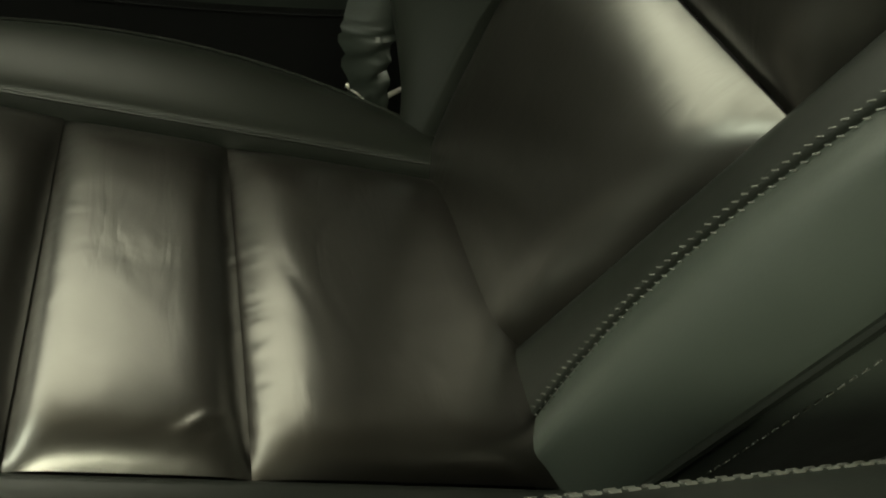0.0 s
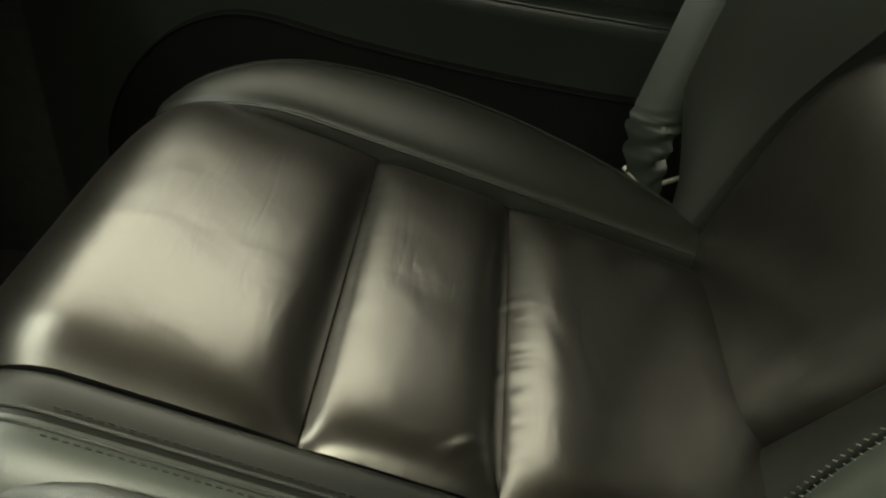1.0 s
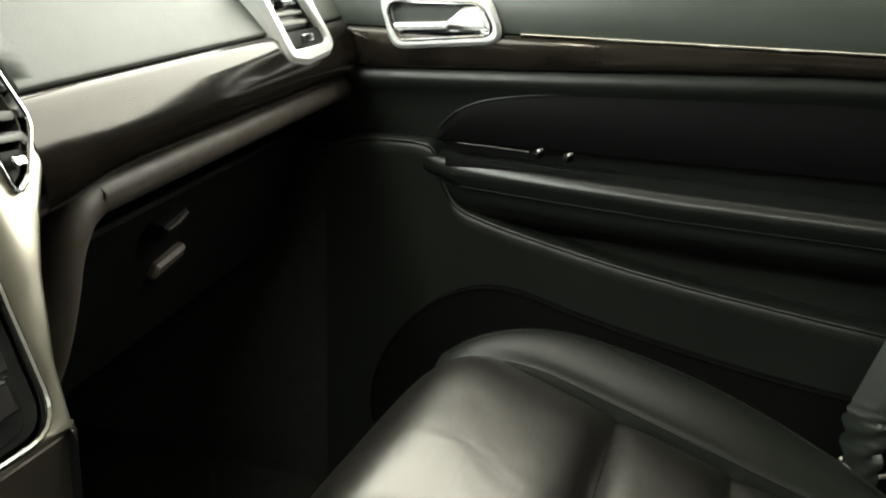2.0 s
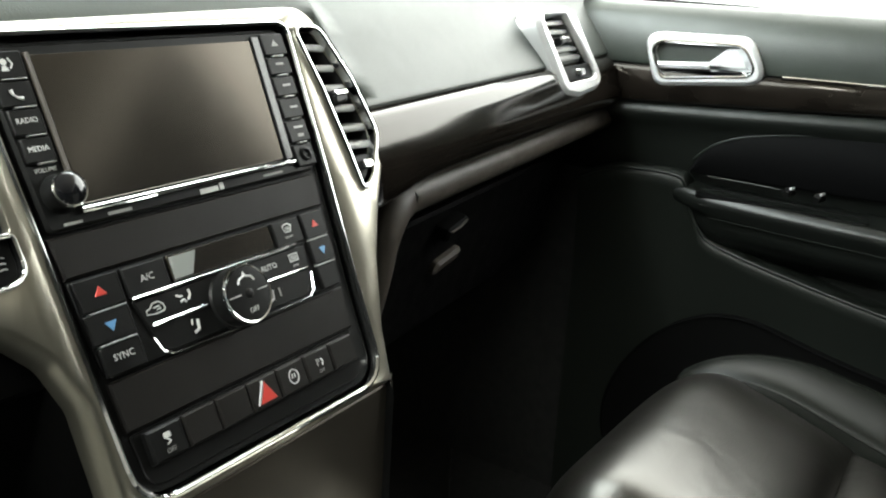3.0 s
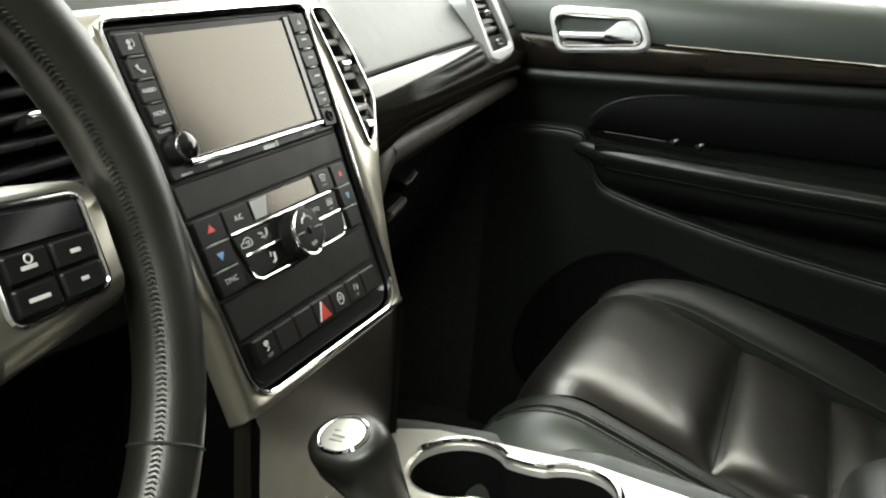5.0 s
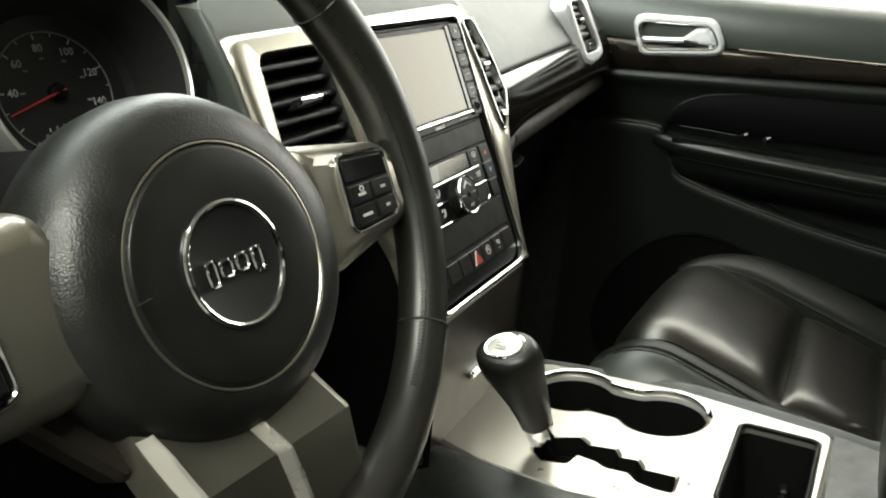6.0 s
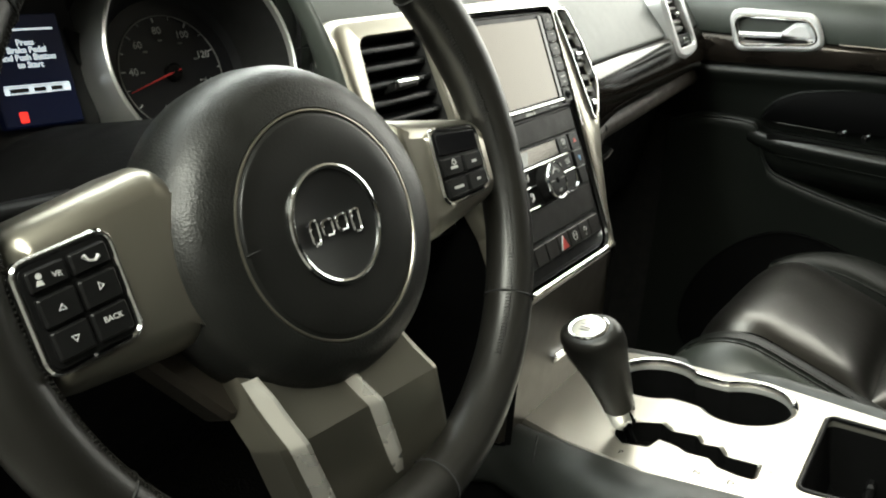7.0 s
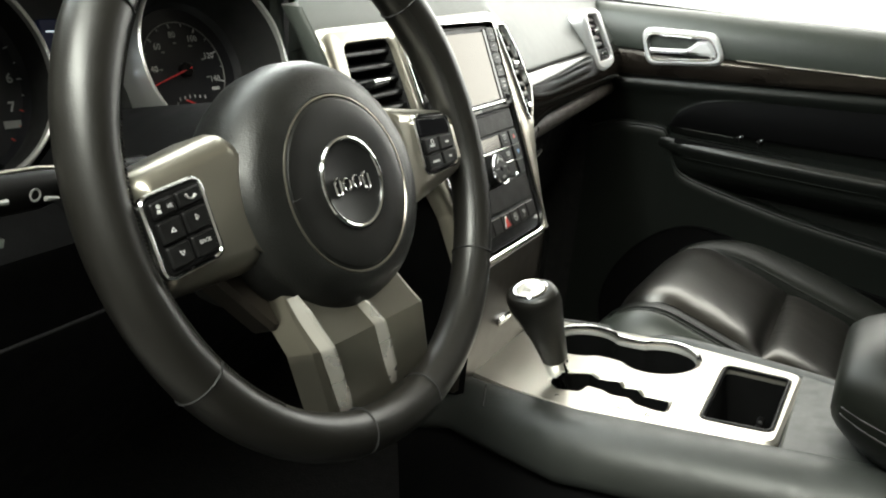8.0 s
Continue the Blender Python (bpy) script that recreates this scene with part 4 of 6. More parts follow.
for side, x, depth, face in (("tach", -0.105, -0.016, 0.0665), ("speed", 0.105, -0.031, 0.054)):
    dial = part("dial", lathe([(0.0, depth), (face - 0.004, depth), (face, depth + 0.006)], 56, at=(x, DC)), DIAL, clus, "black dial face")
    part("cone", lathe([(face - 0.0005, depth + 0.005), (0.0675, 0.008), (0.0685, 0.0115)], 56, at=(x, DC)), DARK, clus)
    part("ring", lathe([(0.0680, 0.010), (0.0684, 0.0140), (0.0698, 0.0150), (0.0712, 0.0140), (0.0728, 0.0085), (0.0736, 0.0), (0.0740, -0.036)], 72, at=(x, DC)), RING, clus, "bright dial ring")
    reach = 0.0640 if side == "tach" else 0.0385
    part("halo", lathe([(reach, depth + 0.0006), (reach, depth + 0.0012), (reach + 0.0008, depth + 0.0012), (reach + 0.0008, depth + 0.0006)], 56, at=(x, DC)), GREY, dial)
    ticks = range(-1, 15) if side == "speed" else range(-2, 12)
    for k in ticks:
        a = radians(-17 + 19.25 * k) if side == "speed" else radians(-21 + 10 * k)
        major = k % 2 == 0
        r0, r1 = reach - (0.0038 if major else 0.0024), reach - 0.0006
        red = side == "tach" and k < 1
        part("tick", sweep([(x + r0 * math.cos(a), DC + r0 * math.sin(a), depth + 0.0008), (x + r1 * math.cos(a), DC + r1 * math.sin(a), depth + 0.0008)], 0.0006 if major else 0.0004, 4), RED if red else WHITE, dial)
    if side == "speed":
        for k, s in enumerate(("140", "120", "100", "80", "60", "40")):
            a = radians(-17 + 38.5 * k)
            lettering(s, x + 0.0290 * math.cos(a), DC + 0.0290 * math.sin(a), depth + 0.001, 0.0070, WHITE, clus, bold=0.0001)
            part("km_mark", slab(rect(x + 0.0225 * math.cos(a) - 0.0016, DC + 0.0225 * math.sin(a) - 0.0006, x + 0.0225 * math.cos(a) + 0.0016, DC + 0.0225 * math.sin(a) + 0.0006), depth + 0.0004, depth + 0.0009, 0.0001), GREY, dial)
        part("needle", sweep([(x + 0.004, DC + 0.001, depth + 0.005), (x - 0.008, DC - 0.0025, depth + 0.005), (x - 0.036, DC - 0.0115, depth + 0.004)], [0.0010, 0.0007, 0.0003], 6), NEEDLE, clus, "red needle")
        part("needle_hub", lathe([(0.006, depth), (0.006, depth + 0.004), (0.0045, depth + 0.0055), (0.0, depth + 0.006)], 24, at=(x, DC)), BLACK, clus)
        part("fuel_needle", sweep([(x + 0.003, DC - 0.029, depth + 0.003), (x - 0.008, DC - 0.024, depth + 0.003)], 0.0007, 5), NEEDLE, clus)
        for k in range(6):
            dy = 0.0007 * abs(k - 2.5)
            part("tick", sweep([(x - 0.012 + 0.0050 * k, DC - 0.0195 - dy, depth + 0.0008), (x - 0.012 + 0.0050 * k, DC - 0.0220 - dy, depth + 0.0008)], 0.0005, 4), WHITE, dial)
        lettering("E", x - 0.015, DC - 0.0270, depth + 0.001, 0.005, WHITE, clus)
        part("unit_bar", slab(rect(x + 0.0225, DC - 0.0175, x + 0.0300, DC - 0.0150), depth + 0.0004, depth + 0.0009, 0.0001), WHITE, dial)
    else:
        for k, s in enumerate(("7", "6", "5", "4")):
            a = radians(-20.5 + 20 * k)
            lettering(s, x + 0.0550 * math.cos(a), DC + 0.0550 * math.sin(a), depth + 0.001, 0.0092, WHITE, clus, bold=0.0002)
        part("unit_bar", slab(rect(x + 0.043, DC - 0.033, x + 0.055, DC - 0.028), depth + 0.0004, depth + 0.0009, 0.0001), GREY, dial)
info = part("display", slab(rect(-0.0245, -0.018, 0.0215, 0.046, 0.001), -0.013, -0.0055, 0.0006), LIT_BLUE, clus, "dark blue message display")
for k, s in enumerate(("Press", "Brake Pedal", "and Push Button", "to Start")):
    lettering(s, -0.0015, 0.0296 - 0.0043 * k, -0.0052, 0.0048, LIT_WHITE, clus, bold=0.00012)
bar(clus, -0.0020, 0.0372, 0.0380, 0.0010, -0.0051, LIT_WHITE)
bar(clus, -0.0010, 0.0052, 0.0385, 0.0007, -0.0051, LIT_WHITE)
bar(clus, -0.0010, 0.0025, 0.0385, 0.0040, -0.0053, LIT_WHITE)
for x, w in ((-0.012, 0.011), (0.000, 0.007), (0.010, 0.007)):
    bar(clus, x, 0.0025, w, 0.0026, -0.0050, DARK)
part("warning_lamp", slab(rect(-0.0158, -0.0158, -0.0110, -0.0095, 0.001), -0.006, -0.0050, 0.0004), LIT_RED, clus, "lit red warning mark")

# ---- steering wheel ----
wheel = thing("steering_wheel", "black leather steering wheel with silver spokes and buttons", "steering wheel", WHEEL)
RC, RR = (0.0007, -0.0034, -0.0009), 0.1543


def rim_point(a, r=RR, z=0.0):
    return (RC[0] + r * math.cos(a), RC[1] + r * math.sin(a), RC[2] + z)


def rim_radius(a):
    grip = 0.0018 * math.exp(-((math.degrees(a) % 360 - 30) / 22) ** 2) + 0.0018 * math.exp(-((math.degrees(a) % 360 - 150) / 22) ** 2)
    return 0.0136 + grip


N = 120
part("rim", sweep([rim_point(2 * math.pi * k / N) for k in range(N)], [rim_radius(2 * math.pi * k / N) for k in range(N)], 20, closed=True), RIM_LEATHER, wheel, "black leather rim")
for deg in (38, 142, 213, 258, 282, 327):
    a = radians(deg)
    t = (-math.sin(a), math.cos(a))
    c = rim_point(a)
    ring = [(c[0] + (rim_radius(a) + 0.0002) * math.cos(q) * math.cos(a), c[1] + (rim_radius(a) + 0.0002) * math.cos(q) * math.sin(a), c[2] + (rim_radius(a) + 0.0002) * math.sin(q)) for q in [2 * math.pi * j / 24 for j in range(24)]]
    part("seam", sweep(ring, 0.0007, 5, closed=True), DARK, wheel)
stitch = bmesh.new()
for a0, a1 in ((-48, 24), (24, 60), (120, 156), (156, 232)):
    n = int((a1 - a0) * 1.3)
    for k in range(n):
        a = radians(a0 + (a1 - a0) * k / n)
        for side in (-1, 1):
            ph = radians(180 - 38 + side * 7)
            ph2 = radians(180 - 38)
            rr = rim_radius(a) + 0.0003
            p = rim_point(a, RR + rr * math.cos(ph), rr * math.sin(ph))
            q = rim_point(a + 0.006, RR + rr * math.cos(ph2), rr * math.sin(ph2) + 0.0006)
            sweep([p, q], 0.00045, 4, bm=stitch)
tagged(part("stitching", stitch, RIM_LEATHER, wheel, "black zigzag stitching along the rim"), kind="stuff")
HC = (-0.0085, -0.0165)
hub = bmesh.new()
rings = []
for r, z in ((0.0700, -0.030), (0.0745, -0.020), (0.0755, -0.006), (0.0735, 0.006), (0.0690, 0.0145), (0.0620, 0.0195), (0.0560, 0.0215), (0.0525, 0.0220), (0.0515, 0.0208), (0.0505, 0.0210), (0.0495, 0.0222), (0.0400, 0.0228), (0.0300, 0.0230), (0.0265, 0.0230)):
    ring = []
    for k in range(64):
        t = 2 * math.pi * k / 64
        lift = 1.0 + (0.03 if r > 0.056 else 0) * math.sin(t)
        wide = 1.0 + (0.05 * math.cos(t) ** 2 if r > 0.056 else 0)
        ring.append((HC[0] + r * wide * math.cos(t), HC[1] + 0.97 * r * lift * math.sin(t), z))
    rings.append(ring)
loft(rings, closed=True, bm=hub)
airbag = part("airbag_cover", hub, HUB_VINYL, wheel, "round pebbled black airbag cover", angle=50)
part("airbag_ring", sweep([(HC[0] + 0.0511 * math.cos(t), HC[1] + 0.0497 * math.sin(t), 0.0216) for t in [2 * math.pi * k / 64 for k in range(64)]], 0.0007, 6, closed=True), SILVER, airbag, "fine grey ring")
centre = []
for r, z in ((0.0494, 0.0216), (0.0490, 0.0224), (0.0480, 0.0227), (0.0400, 0.0232), (0.0300, 0.0234), (0.0258, 0.0233)):
    centre.append([(HC[0] + r * math.cos(2 * math.pi * k / 64), HC[1] + 0.97 * r * math.sin(2 * math.pi * k / 64), z) for k in range(64)])
part("cover_centre", loft(centre, closed=True, caps=False), SMOOTH_VINYL, airbag, "smooth black centre of the cover", angle=50)
badge = part("badge", lathe([(0.0262, 0.0228), (0.0262, 0.0240), (0.0250, 0.0242), (0.0240, 0.0236), (0.0, 0.0238)], 56, at=HC), BADGE, airbag, "round black badge")
part("badge_ring", sweep([(HC[0] + 0.0253 * math.cos(t), HC[1] + 0.0250 * math.sin(t), 0.0242) for t in [2 * math.pi * k / 64 for k in range(64)]], 0.0013, 8, closed=True), CHROME, badge, "chrome ring")
for x, w, h, y in ((-0.0140, 0.0046, 0.0100, -0.001), (-0.0062, 0.0062, 0.0066, -0.0005), (0.0026, 0.0062, 0.0066, 0.000), (0.0112, 0.0050, 0.0098, -0.001)):
    block = rect(HC[0] + x - w / 2, HC[1] + y - h / 2, HC[0] + x + w / 2, HC[1] + y + h / 2, 0.0022)
    part("badge_mark", sweep([(a, b, 0.0246) for a, b in block], 0.00075, 6, closed=True), CHROME, badge, "chrome-edged block mark")
for x, y in ((-0.047, -0.002), (0.030, 0.024)):
    part("cover_mark", sweep([(HC[0] + x - 0.003, HC[1] + y, 0.0226), (HC[0] + x + 0.004, HC[1] + y + 0.001, 0.0226)], 0.0005, 5), DARK, airbag)


def shoulder_slab(outer, steps, z0):
    """A plate whose upper edge is rounded over in steps of inset and height."""
    bm = bmesh.new()
    rings = [[bm.verts.new((x, y, z)) for x, y in (inset(outer, d) if d else outer)] for d, z in ((0, z0), *steps)]
    for lo, hi in zip(rings, rings[1:]):
        for i in range(len(lo)):
            j = (i + 1) % len(lo)
            bm.faces.new((lo[i], lo[j], hi[j], hi[i]))
    top = rings[-1]
    bmesh.ops.triangle_fill(bm, use_beauty=True, use_dissolve=False, edges=[bm.edges.get((top[i], top[(i + 1) % len(top)])) for i in range(len(top))])
    return bm


def pod(side, outline, panel, label):
    bm = shoulder_slab(outline, ((0, -0.002), (0.0015, 0.0035), (0.0040, 0.0075), (0.0070, 0.0102), (0.0100, 0.0115), (0.0125, 0.0120)), -0.022)
    for v in bm.verts:
        v.co.z -= 1.0 * max(0.0, abs(v.co.x + 0.003) - 0.131)
    sp = part("spoke", bm, SILVER, wheel, label, angle=50)
    part("panel_rim", slab(inset(panel, -0.0022), 0.010, 0.0135, 0.0008, holes=[inset(panel, 0.0)]), CHROME, sp, "thin chrome rim")
    part("button_panel", slab(panel, 0.009, 0.0128, 0.0006), BLACK, sp, "black button panel")
    return sp


PL = rounded([(-0.1420, 0.000), (-0.1070, 0.0050), (-0.1045, -0.0320), (-0.1390, -0.0362)], 0.005)
pl = pod(-1, rounded([(-0.1470, 0.0125), (-0.0790, 0.0270), (-0.0640, 0.0150), (-0.0640, -0.0440), (-0.0840, -0.0470), (-0.1400, -0.0470)], [0.014, 0.013, 0.004, 0.004, 0.014, 0.016]), PL, "silver left spoke")


def quad_in(c, u0, v0, u1, v1):
    """A cell of a four-cornered panel (top left, top right, bottom right, bottom left)."""
    def at(u, v):
        a = Vector(c[0]).lerp(Vector(c[1]), u)
        b = Vector(c[3]).lerp(Vector(c[2]), u)
        return tuple(a.lerp(b, v))
    return [at(u0, v0), at(u0, v1), at(u1, v1), at(u1, v0)]


CL = [(-0.1412, -0.0004), (-0.1078, 0.0042), (-0.1054, -0.0315), (-0.1382, -0.0355)]
for u0, v0, u1, v1 in ((0.04, 0.05, 0.48, 0.27), (0.52, 0.05, 0.96, 0.27), (0.05, 0.32, 0.48, 0.62), (0.52, 0.32, 0.96, 0.62), (0.06, 0.65, 0.48, 0.95), (0.52, 0.65, 0.95, 0.95)):
    part("button", slab(rounded(quad_in(CL, u0, v0, u1, v1), 0.0015), 0.012, 0.0150, 0.0008), BUTTON, pl)


def cell(c, u, v):
    q = quad_in(c, u - 0.01, v - 0.01, u + 0.01, v + 0.01)
    return (sum(p[0] for p in q) / 4, sum(p[1] for p in q) / 4)


x, y = cell(CL, 0.26, 0.16)
lettering("VR", x + 0.0030, y, 0.0152, 0.0030, WHITE, pl)
part("voice_mark", lathe([(0.0011, 0.0150), (0.0011, 0.0153), (0, 0.0153)], 10, at=(x - 0.0035, y + 0.0008)), WHITE, pl)
part("voice_mark", slab([(x - 0.0050, y - 0.0024), (x - 0.0022, y - 0.0024), (x - 0.0028, y - 0.0006), (x - 0.0044, y - 0.0006)], 0.0150, 0.0153, 0.0001), WHITE, pl)
x, y = cell(CL, 0.74, 0.16)
part("handset_mark", sweep([(x - 0.0028, y + 0.0012, 0.0153), (x - 0.0012, y - 0.0008, 0.0153), (x + 0.0012, y - 0.0012, 0.0153), (x + 0.0030, y + 0.0002, 0.0153)], [0.0009, 0.0005, 0.0005, 0.0009], 6), WHITE, pl)
x, y = cell(CL, 0.27, 0.47)
part("arrow_mark", sweep([(x - 0.0013, y - 0.0009, 0.0153), (x + 0.0013, y - 0.0009, 0.0153), (x, y + 0.0010, 0.0153)], 0.0003, 5, closed=True), WHITE, pl)
x, y = cell(CL, 0.74, 0.44)
part("arrow_mark", sweep([(x - 0.0009, y - 0.0013, 0.0153), (x - 0.0009, y + 0.0013, 0.0153), (x + 0.0010, y, 0.0153)], 0.0003, 5, closed=True), WHITE, pl)
x, y = cell(CL, 0.28, 0.79)
part("arrow_mark", sweep([(x - 0.0013, y + 0.0009, 0.0153), (x + 0.0013, y + 0.0009, 0.0153), (x, y - 0.0010, 0.0153)], 0.0003, 5, closed=True), WHITE, pl)
x, y = cell(CL, 0.74, 0.77)
lettering("BACK", x, y, 0.0152, 0.0029, WHITE, pl, turn=3)

CR = [(0.0830, 0.0122), (0.1200, 0.0102), (0.1205, -0.0222), (0.0822, -0.0245)]
PR = rounded([CR[0], CR[3], CR[2], CR[1]], 0.005)
pr = pod(1, rounded([(0.0540, 0.0150), (0.0600, 0.0250), (0.1380, 0.0160), (0.1440, 0.0000), (0.1400, -0.0300), (0.0760, -0.0420), (0.0540, -0.0400)], [0.004, 0.006, 0.010, 0.010, 0.012, 0.008, 0.004]), PR, "silver right spoke")
part("blank", slab(rounded(quad_in(CR, 0.04, 0.04, 0.96, 0.36), 0.0015), 0.012, 0.0140, 0.0006), GLOSS, pr)
for u0, v0, u1, v1 in ((0.04, 0.40, 0.48, 0.67), (0.52, 0.40, 0.96, 0.67), (0.04, 0.70, 0.48, 0.96), (0.52, 0.70, 0.96, 0.96)):
    part("button", slab(rounded(quad_in(CR, u0, v0, u1, v1), 0.0015), 0.012, 0.0150, 0.0008), BUTTON, pr)
for u, v, w in ((0.26, 0.55, 0.006), (0.74, 0.54, 0.004), (0.26, 0.84, 0.008), (0.74, 0.83, 0.003)):
    x, y = cell(CR, u, v)
    bar(pr, x, y, w, 0.0014, 0.0152, WHITE)
    if v < 0.6 and u < 0.5:
        ring_mark(pr, x + 0.0005, y + 0.0026, 0.0014, 0.0014, 0.0152, 0.0003)
# The lower spoke with its two raised ribs, and the bronze arm behind it.
def edge_at(line, y):
    for (x0, y0), (x1, y1) in zip(line, line[1:]):
        if y >= y1:
            return x0 + (x1 - x0) * (y - y0) / (y1 - y0)
    return line[-1][0]


SPOKE_LEFT = [(-0.066, -0.058), (-0.055, -0.100), (-0.038, -0.138), (-0.031, -0.156)]
SPOKE_RIGHT = [(0.023, -0.058), (0.030, -0.070), (0.049, -0.100), (0.064, -0.142), (0.066, -0.156)]


def fold_z(y):
    """The spoke's face: hollow above the fold, falling away below it."""
    return 0.0095 - 0.42 * max(0.0, -0.099 - y) - 0.0016 * math.sin(math.pi * min(1.0, max(0.0, (-0.058 - y) / 0.041)))


rows = []
for y in (-0.058, -0.066, -0.074, -0.082, -0.090, -0.096, -0.099, -0.100, -0.106, -0.116, -0.126, -0.136, -0.146, -0.154):
    a, b, z = edge_at(SPOKE_LEFT, y), edge_at(SPOKE_RIGHT, y), fold_z(y)
    rows.append([(a - 0.001, y, z - 0.024), (a, y, z - 0.006), (a + 0.002, y, z - 0.0025), (a + 0.007, y, z - 0.0006)] + [(a + 0.010 + (b - a - 0.016) * k / 8, y, z) for k in range(9)] + [(b - 0.003, y, z - 0.0012), (b, y, z - 0.004), (b + 0.001, y, z - 0.024)])
ls = part("lower_spoke", loft(rows), SILVER, wheel, "bronze-silver lower spoke", angle=20)


def rib_bm(pts):
    """A bar with a broad slope on one side and a bright flat top."""
    rows = []
    for k in range(25):
        t = k / 24 * (len(pts) - 1)
        n = min(int(t), len(pts) - 2)
        x = pts[n][0] + (pts[n + 1][0] - pts[n][0]) * (t - n)
        y = pts[n][1] + (pts[n + 1][1] - pts[n][1]) * (t - n)
        z, h = fold_z(y), 0.0045 * min(1.0, 6 * min(k, 24 - k) / 24 + 0.1)
        rows.append([(x - 0.0062, y, z - 0.001), (x - 0.0030, y, z + 0.72 * h), (x - 0.0016, y, z + h), (x + 0.0004, y, z + h), (x + 0.0012, y, z + 0.8 * h), (x + 0.0024, y, z - 0.001)])
    return loft(rows)


# Ribs belong to the spoke's paint; their paler colour holds the highlight.
for pts in ([(-0.0605, -0.066), (-0.0480, -0.0995), (-0.0235, -0.148)], [(-0.0130, -0.078), (0.0000, -0.1005), (0.0200, -0.142)]):
    part("rib", rib_bm(pts), RIB, ls, "raised rib with its highlight in the colour", angle=22)
part("arm", slab(rounded([(-0.0980, -0.0420), (-0.0700, -0.0300), (-0.0500, -0.0760), (-0.0640, -0.0840)], 0.006), -0.024, -0.008, 0.003), BRONZE, wheel, "bronze arm")
part("boss", lathe([(0.060, -0.075), (0.066, -0.030), (0.060, -0.015)], 32, at=HC), DARK, wheel)
# Column shroud and stalks.
shroud = thing("column_shroud", "black steering column shroud", "column")
part("cover", loft([[(-0.392 + a * math.cos(t), y, cz + b * math.sin(t)) for t in [2 * math.pi * k / 32 for k in range(32)]] for y, a, b, cz in ((-0.02, 0.060, 0.050, 0.605), (0.03, 0.066, 0.056, 0.590), (0.10, 0.070, 0.058, 0.572))], closed=True), DASH_LOW, shroud, angle=60)
part("cover_seam", sweep([(-0.452, -0.019, 0.600), (-0.459, 0.03, 0.586), (-0.462, 0.09, 0.570)], 0.0010, 5), DARK, shroud)
stalk = thing("turn_stalk", "black turn signal stalk with pale marks", "stalk")
part("arm", sweep([(-0.440, 0.020, 0.616), (-0.48, 0.021, 0.618), (-0.512, 0.022, 0.619)], [0.008, 0.007, 0.009], 12), BLACK, stalk)
part("grip", sweep([(-0.505, 0.022, 0.619), (-0.520, 0.022, 0.619), (-0.560, 0.022, 0.621), (-0.600, 0.022, 0.622)], [0.0085, 0.0110, 0.0115, 0.0095], 16), BLACK, stalk)
part("grip_edge", sweep([(-0.506, 0.020, 0.6275), (-0.520, 0.019, 0.6300), (-0.560, 0.019, 0.6320), (-0.598, 0.019, 0.6320)], 0.0012, 6), PLATE, stalk, "silver line along the grip")
part("mark", lathe([(0.0034, 0.0), (0.0034, 0.0005), (0.0025, 0.0005), (0.0025, 0.0)], 16), GREY, stalk, m=pose(-0.529, 0.0105, 0.6195, 90, 0, 0))
part("mark", sweep([(-0.523, 0.0105, 0.6165), (-0.515, 0.0110, 0.6148)], 0.0013, 6), GREY, stalk)
part("mark", sweep([(-0.545, 0.0102, 0.6195), (-0.553, 0.0102, 0.6200)], 0.0014, 6), GREY, stalk)
lampsw = thing("headlamp_switch", "black rotary headlamp switch with silver edge", "switch", frame_matrix((-0.648, 0.046, 0.575), (1, 0, 0), (0, 0.3, 1)))
part("plate", slab(rect(-0.045, -0.03, 0.040, 0.028, 0.006), -0.02, 0.0, 0.002), BLACK, lampsw)
part("edge", sweep([(-0.045, 0.030, 0.001), (0.0, 0.031, 0.001), (0.041, 0.030, 0.001)], 0.0022, 6), PLATE, lampsw, "silver upper edge")
part("knob", lathe([(0.018, 0.0), (0.017, 0.012), (0.012, 0.014), (0.0, 0.0145)], 28, at=(-0.012, 0.0)), BUTTON, lampsw)
part("mark", sweep([(0.014, 0.012, 0.001), (0.024, 0.015, 0.001)], 0.0018, 5), WHITE, lampsw)

# ---- centre console ----
con = thing("centre_console", "black centre console with brushed silver plate", "console", CONSOLE)


def cl(x, y):
    """Console coordinates of a point given by its place over the floor plan."""
    return (x, y / 0.99144)


PLATE_OUT = rounded([cl(*p) for p in ((-0.060, -0.034), (0.108, -0.046), (0.117, -0.080), (0.104, -0.210), (0.064, -0.340), (-0.095, -0.334), (-0.0985, -0.160), (-0.082, -0.085))], [0.006, 0.006, 0.02, 0.05, 0.016, 0.016, 0.05, 0.03], 6)
BOX_HOLE = rounded([cl(*p) for p in ((-0.070, -0.268), (0.058, -0.268), (0.047, -0.329), (-0.073, -0.327))], 0.008)


def two_circles(r1, r2, c1, c2, n=26):
    """The outline of two overlapping rings."""
    d = math.hypot(c2[0] - c1[0], c2[1] - c1[1])
    base = math.atan2(c2[1] - c1[1], c2[0] - c1[0])
    a1 = a2 = 0.72
    out = [(c1[0] + r1 * math.cos(base + a1 + (2 * math.pi - 2 * a1) * k / n), c1[1] + r1 * math.sin(base + a1 + (2 * math.pi - 2 * a1) * k / n)) for k in range(n + 1)]
    out += [(c2[0] + r2 * math.cos(base + math.pi + a2 + (2 * math.pi - 2 * a2) * k / n), c2[1] + r2 * math.sin(base + math.pi + a2 + (2 * math.pi - 2 * a2) * k / n)) for k in range(n + 1)]
    return out


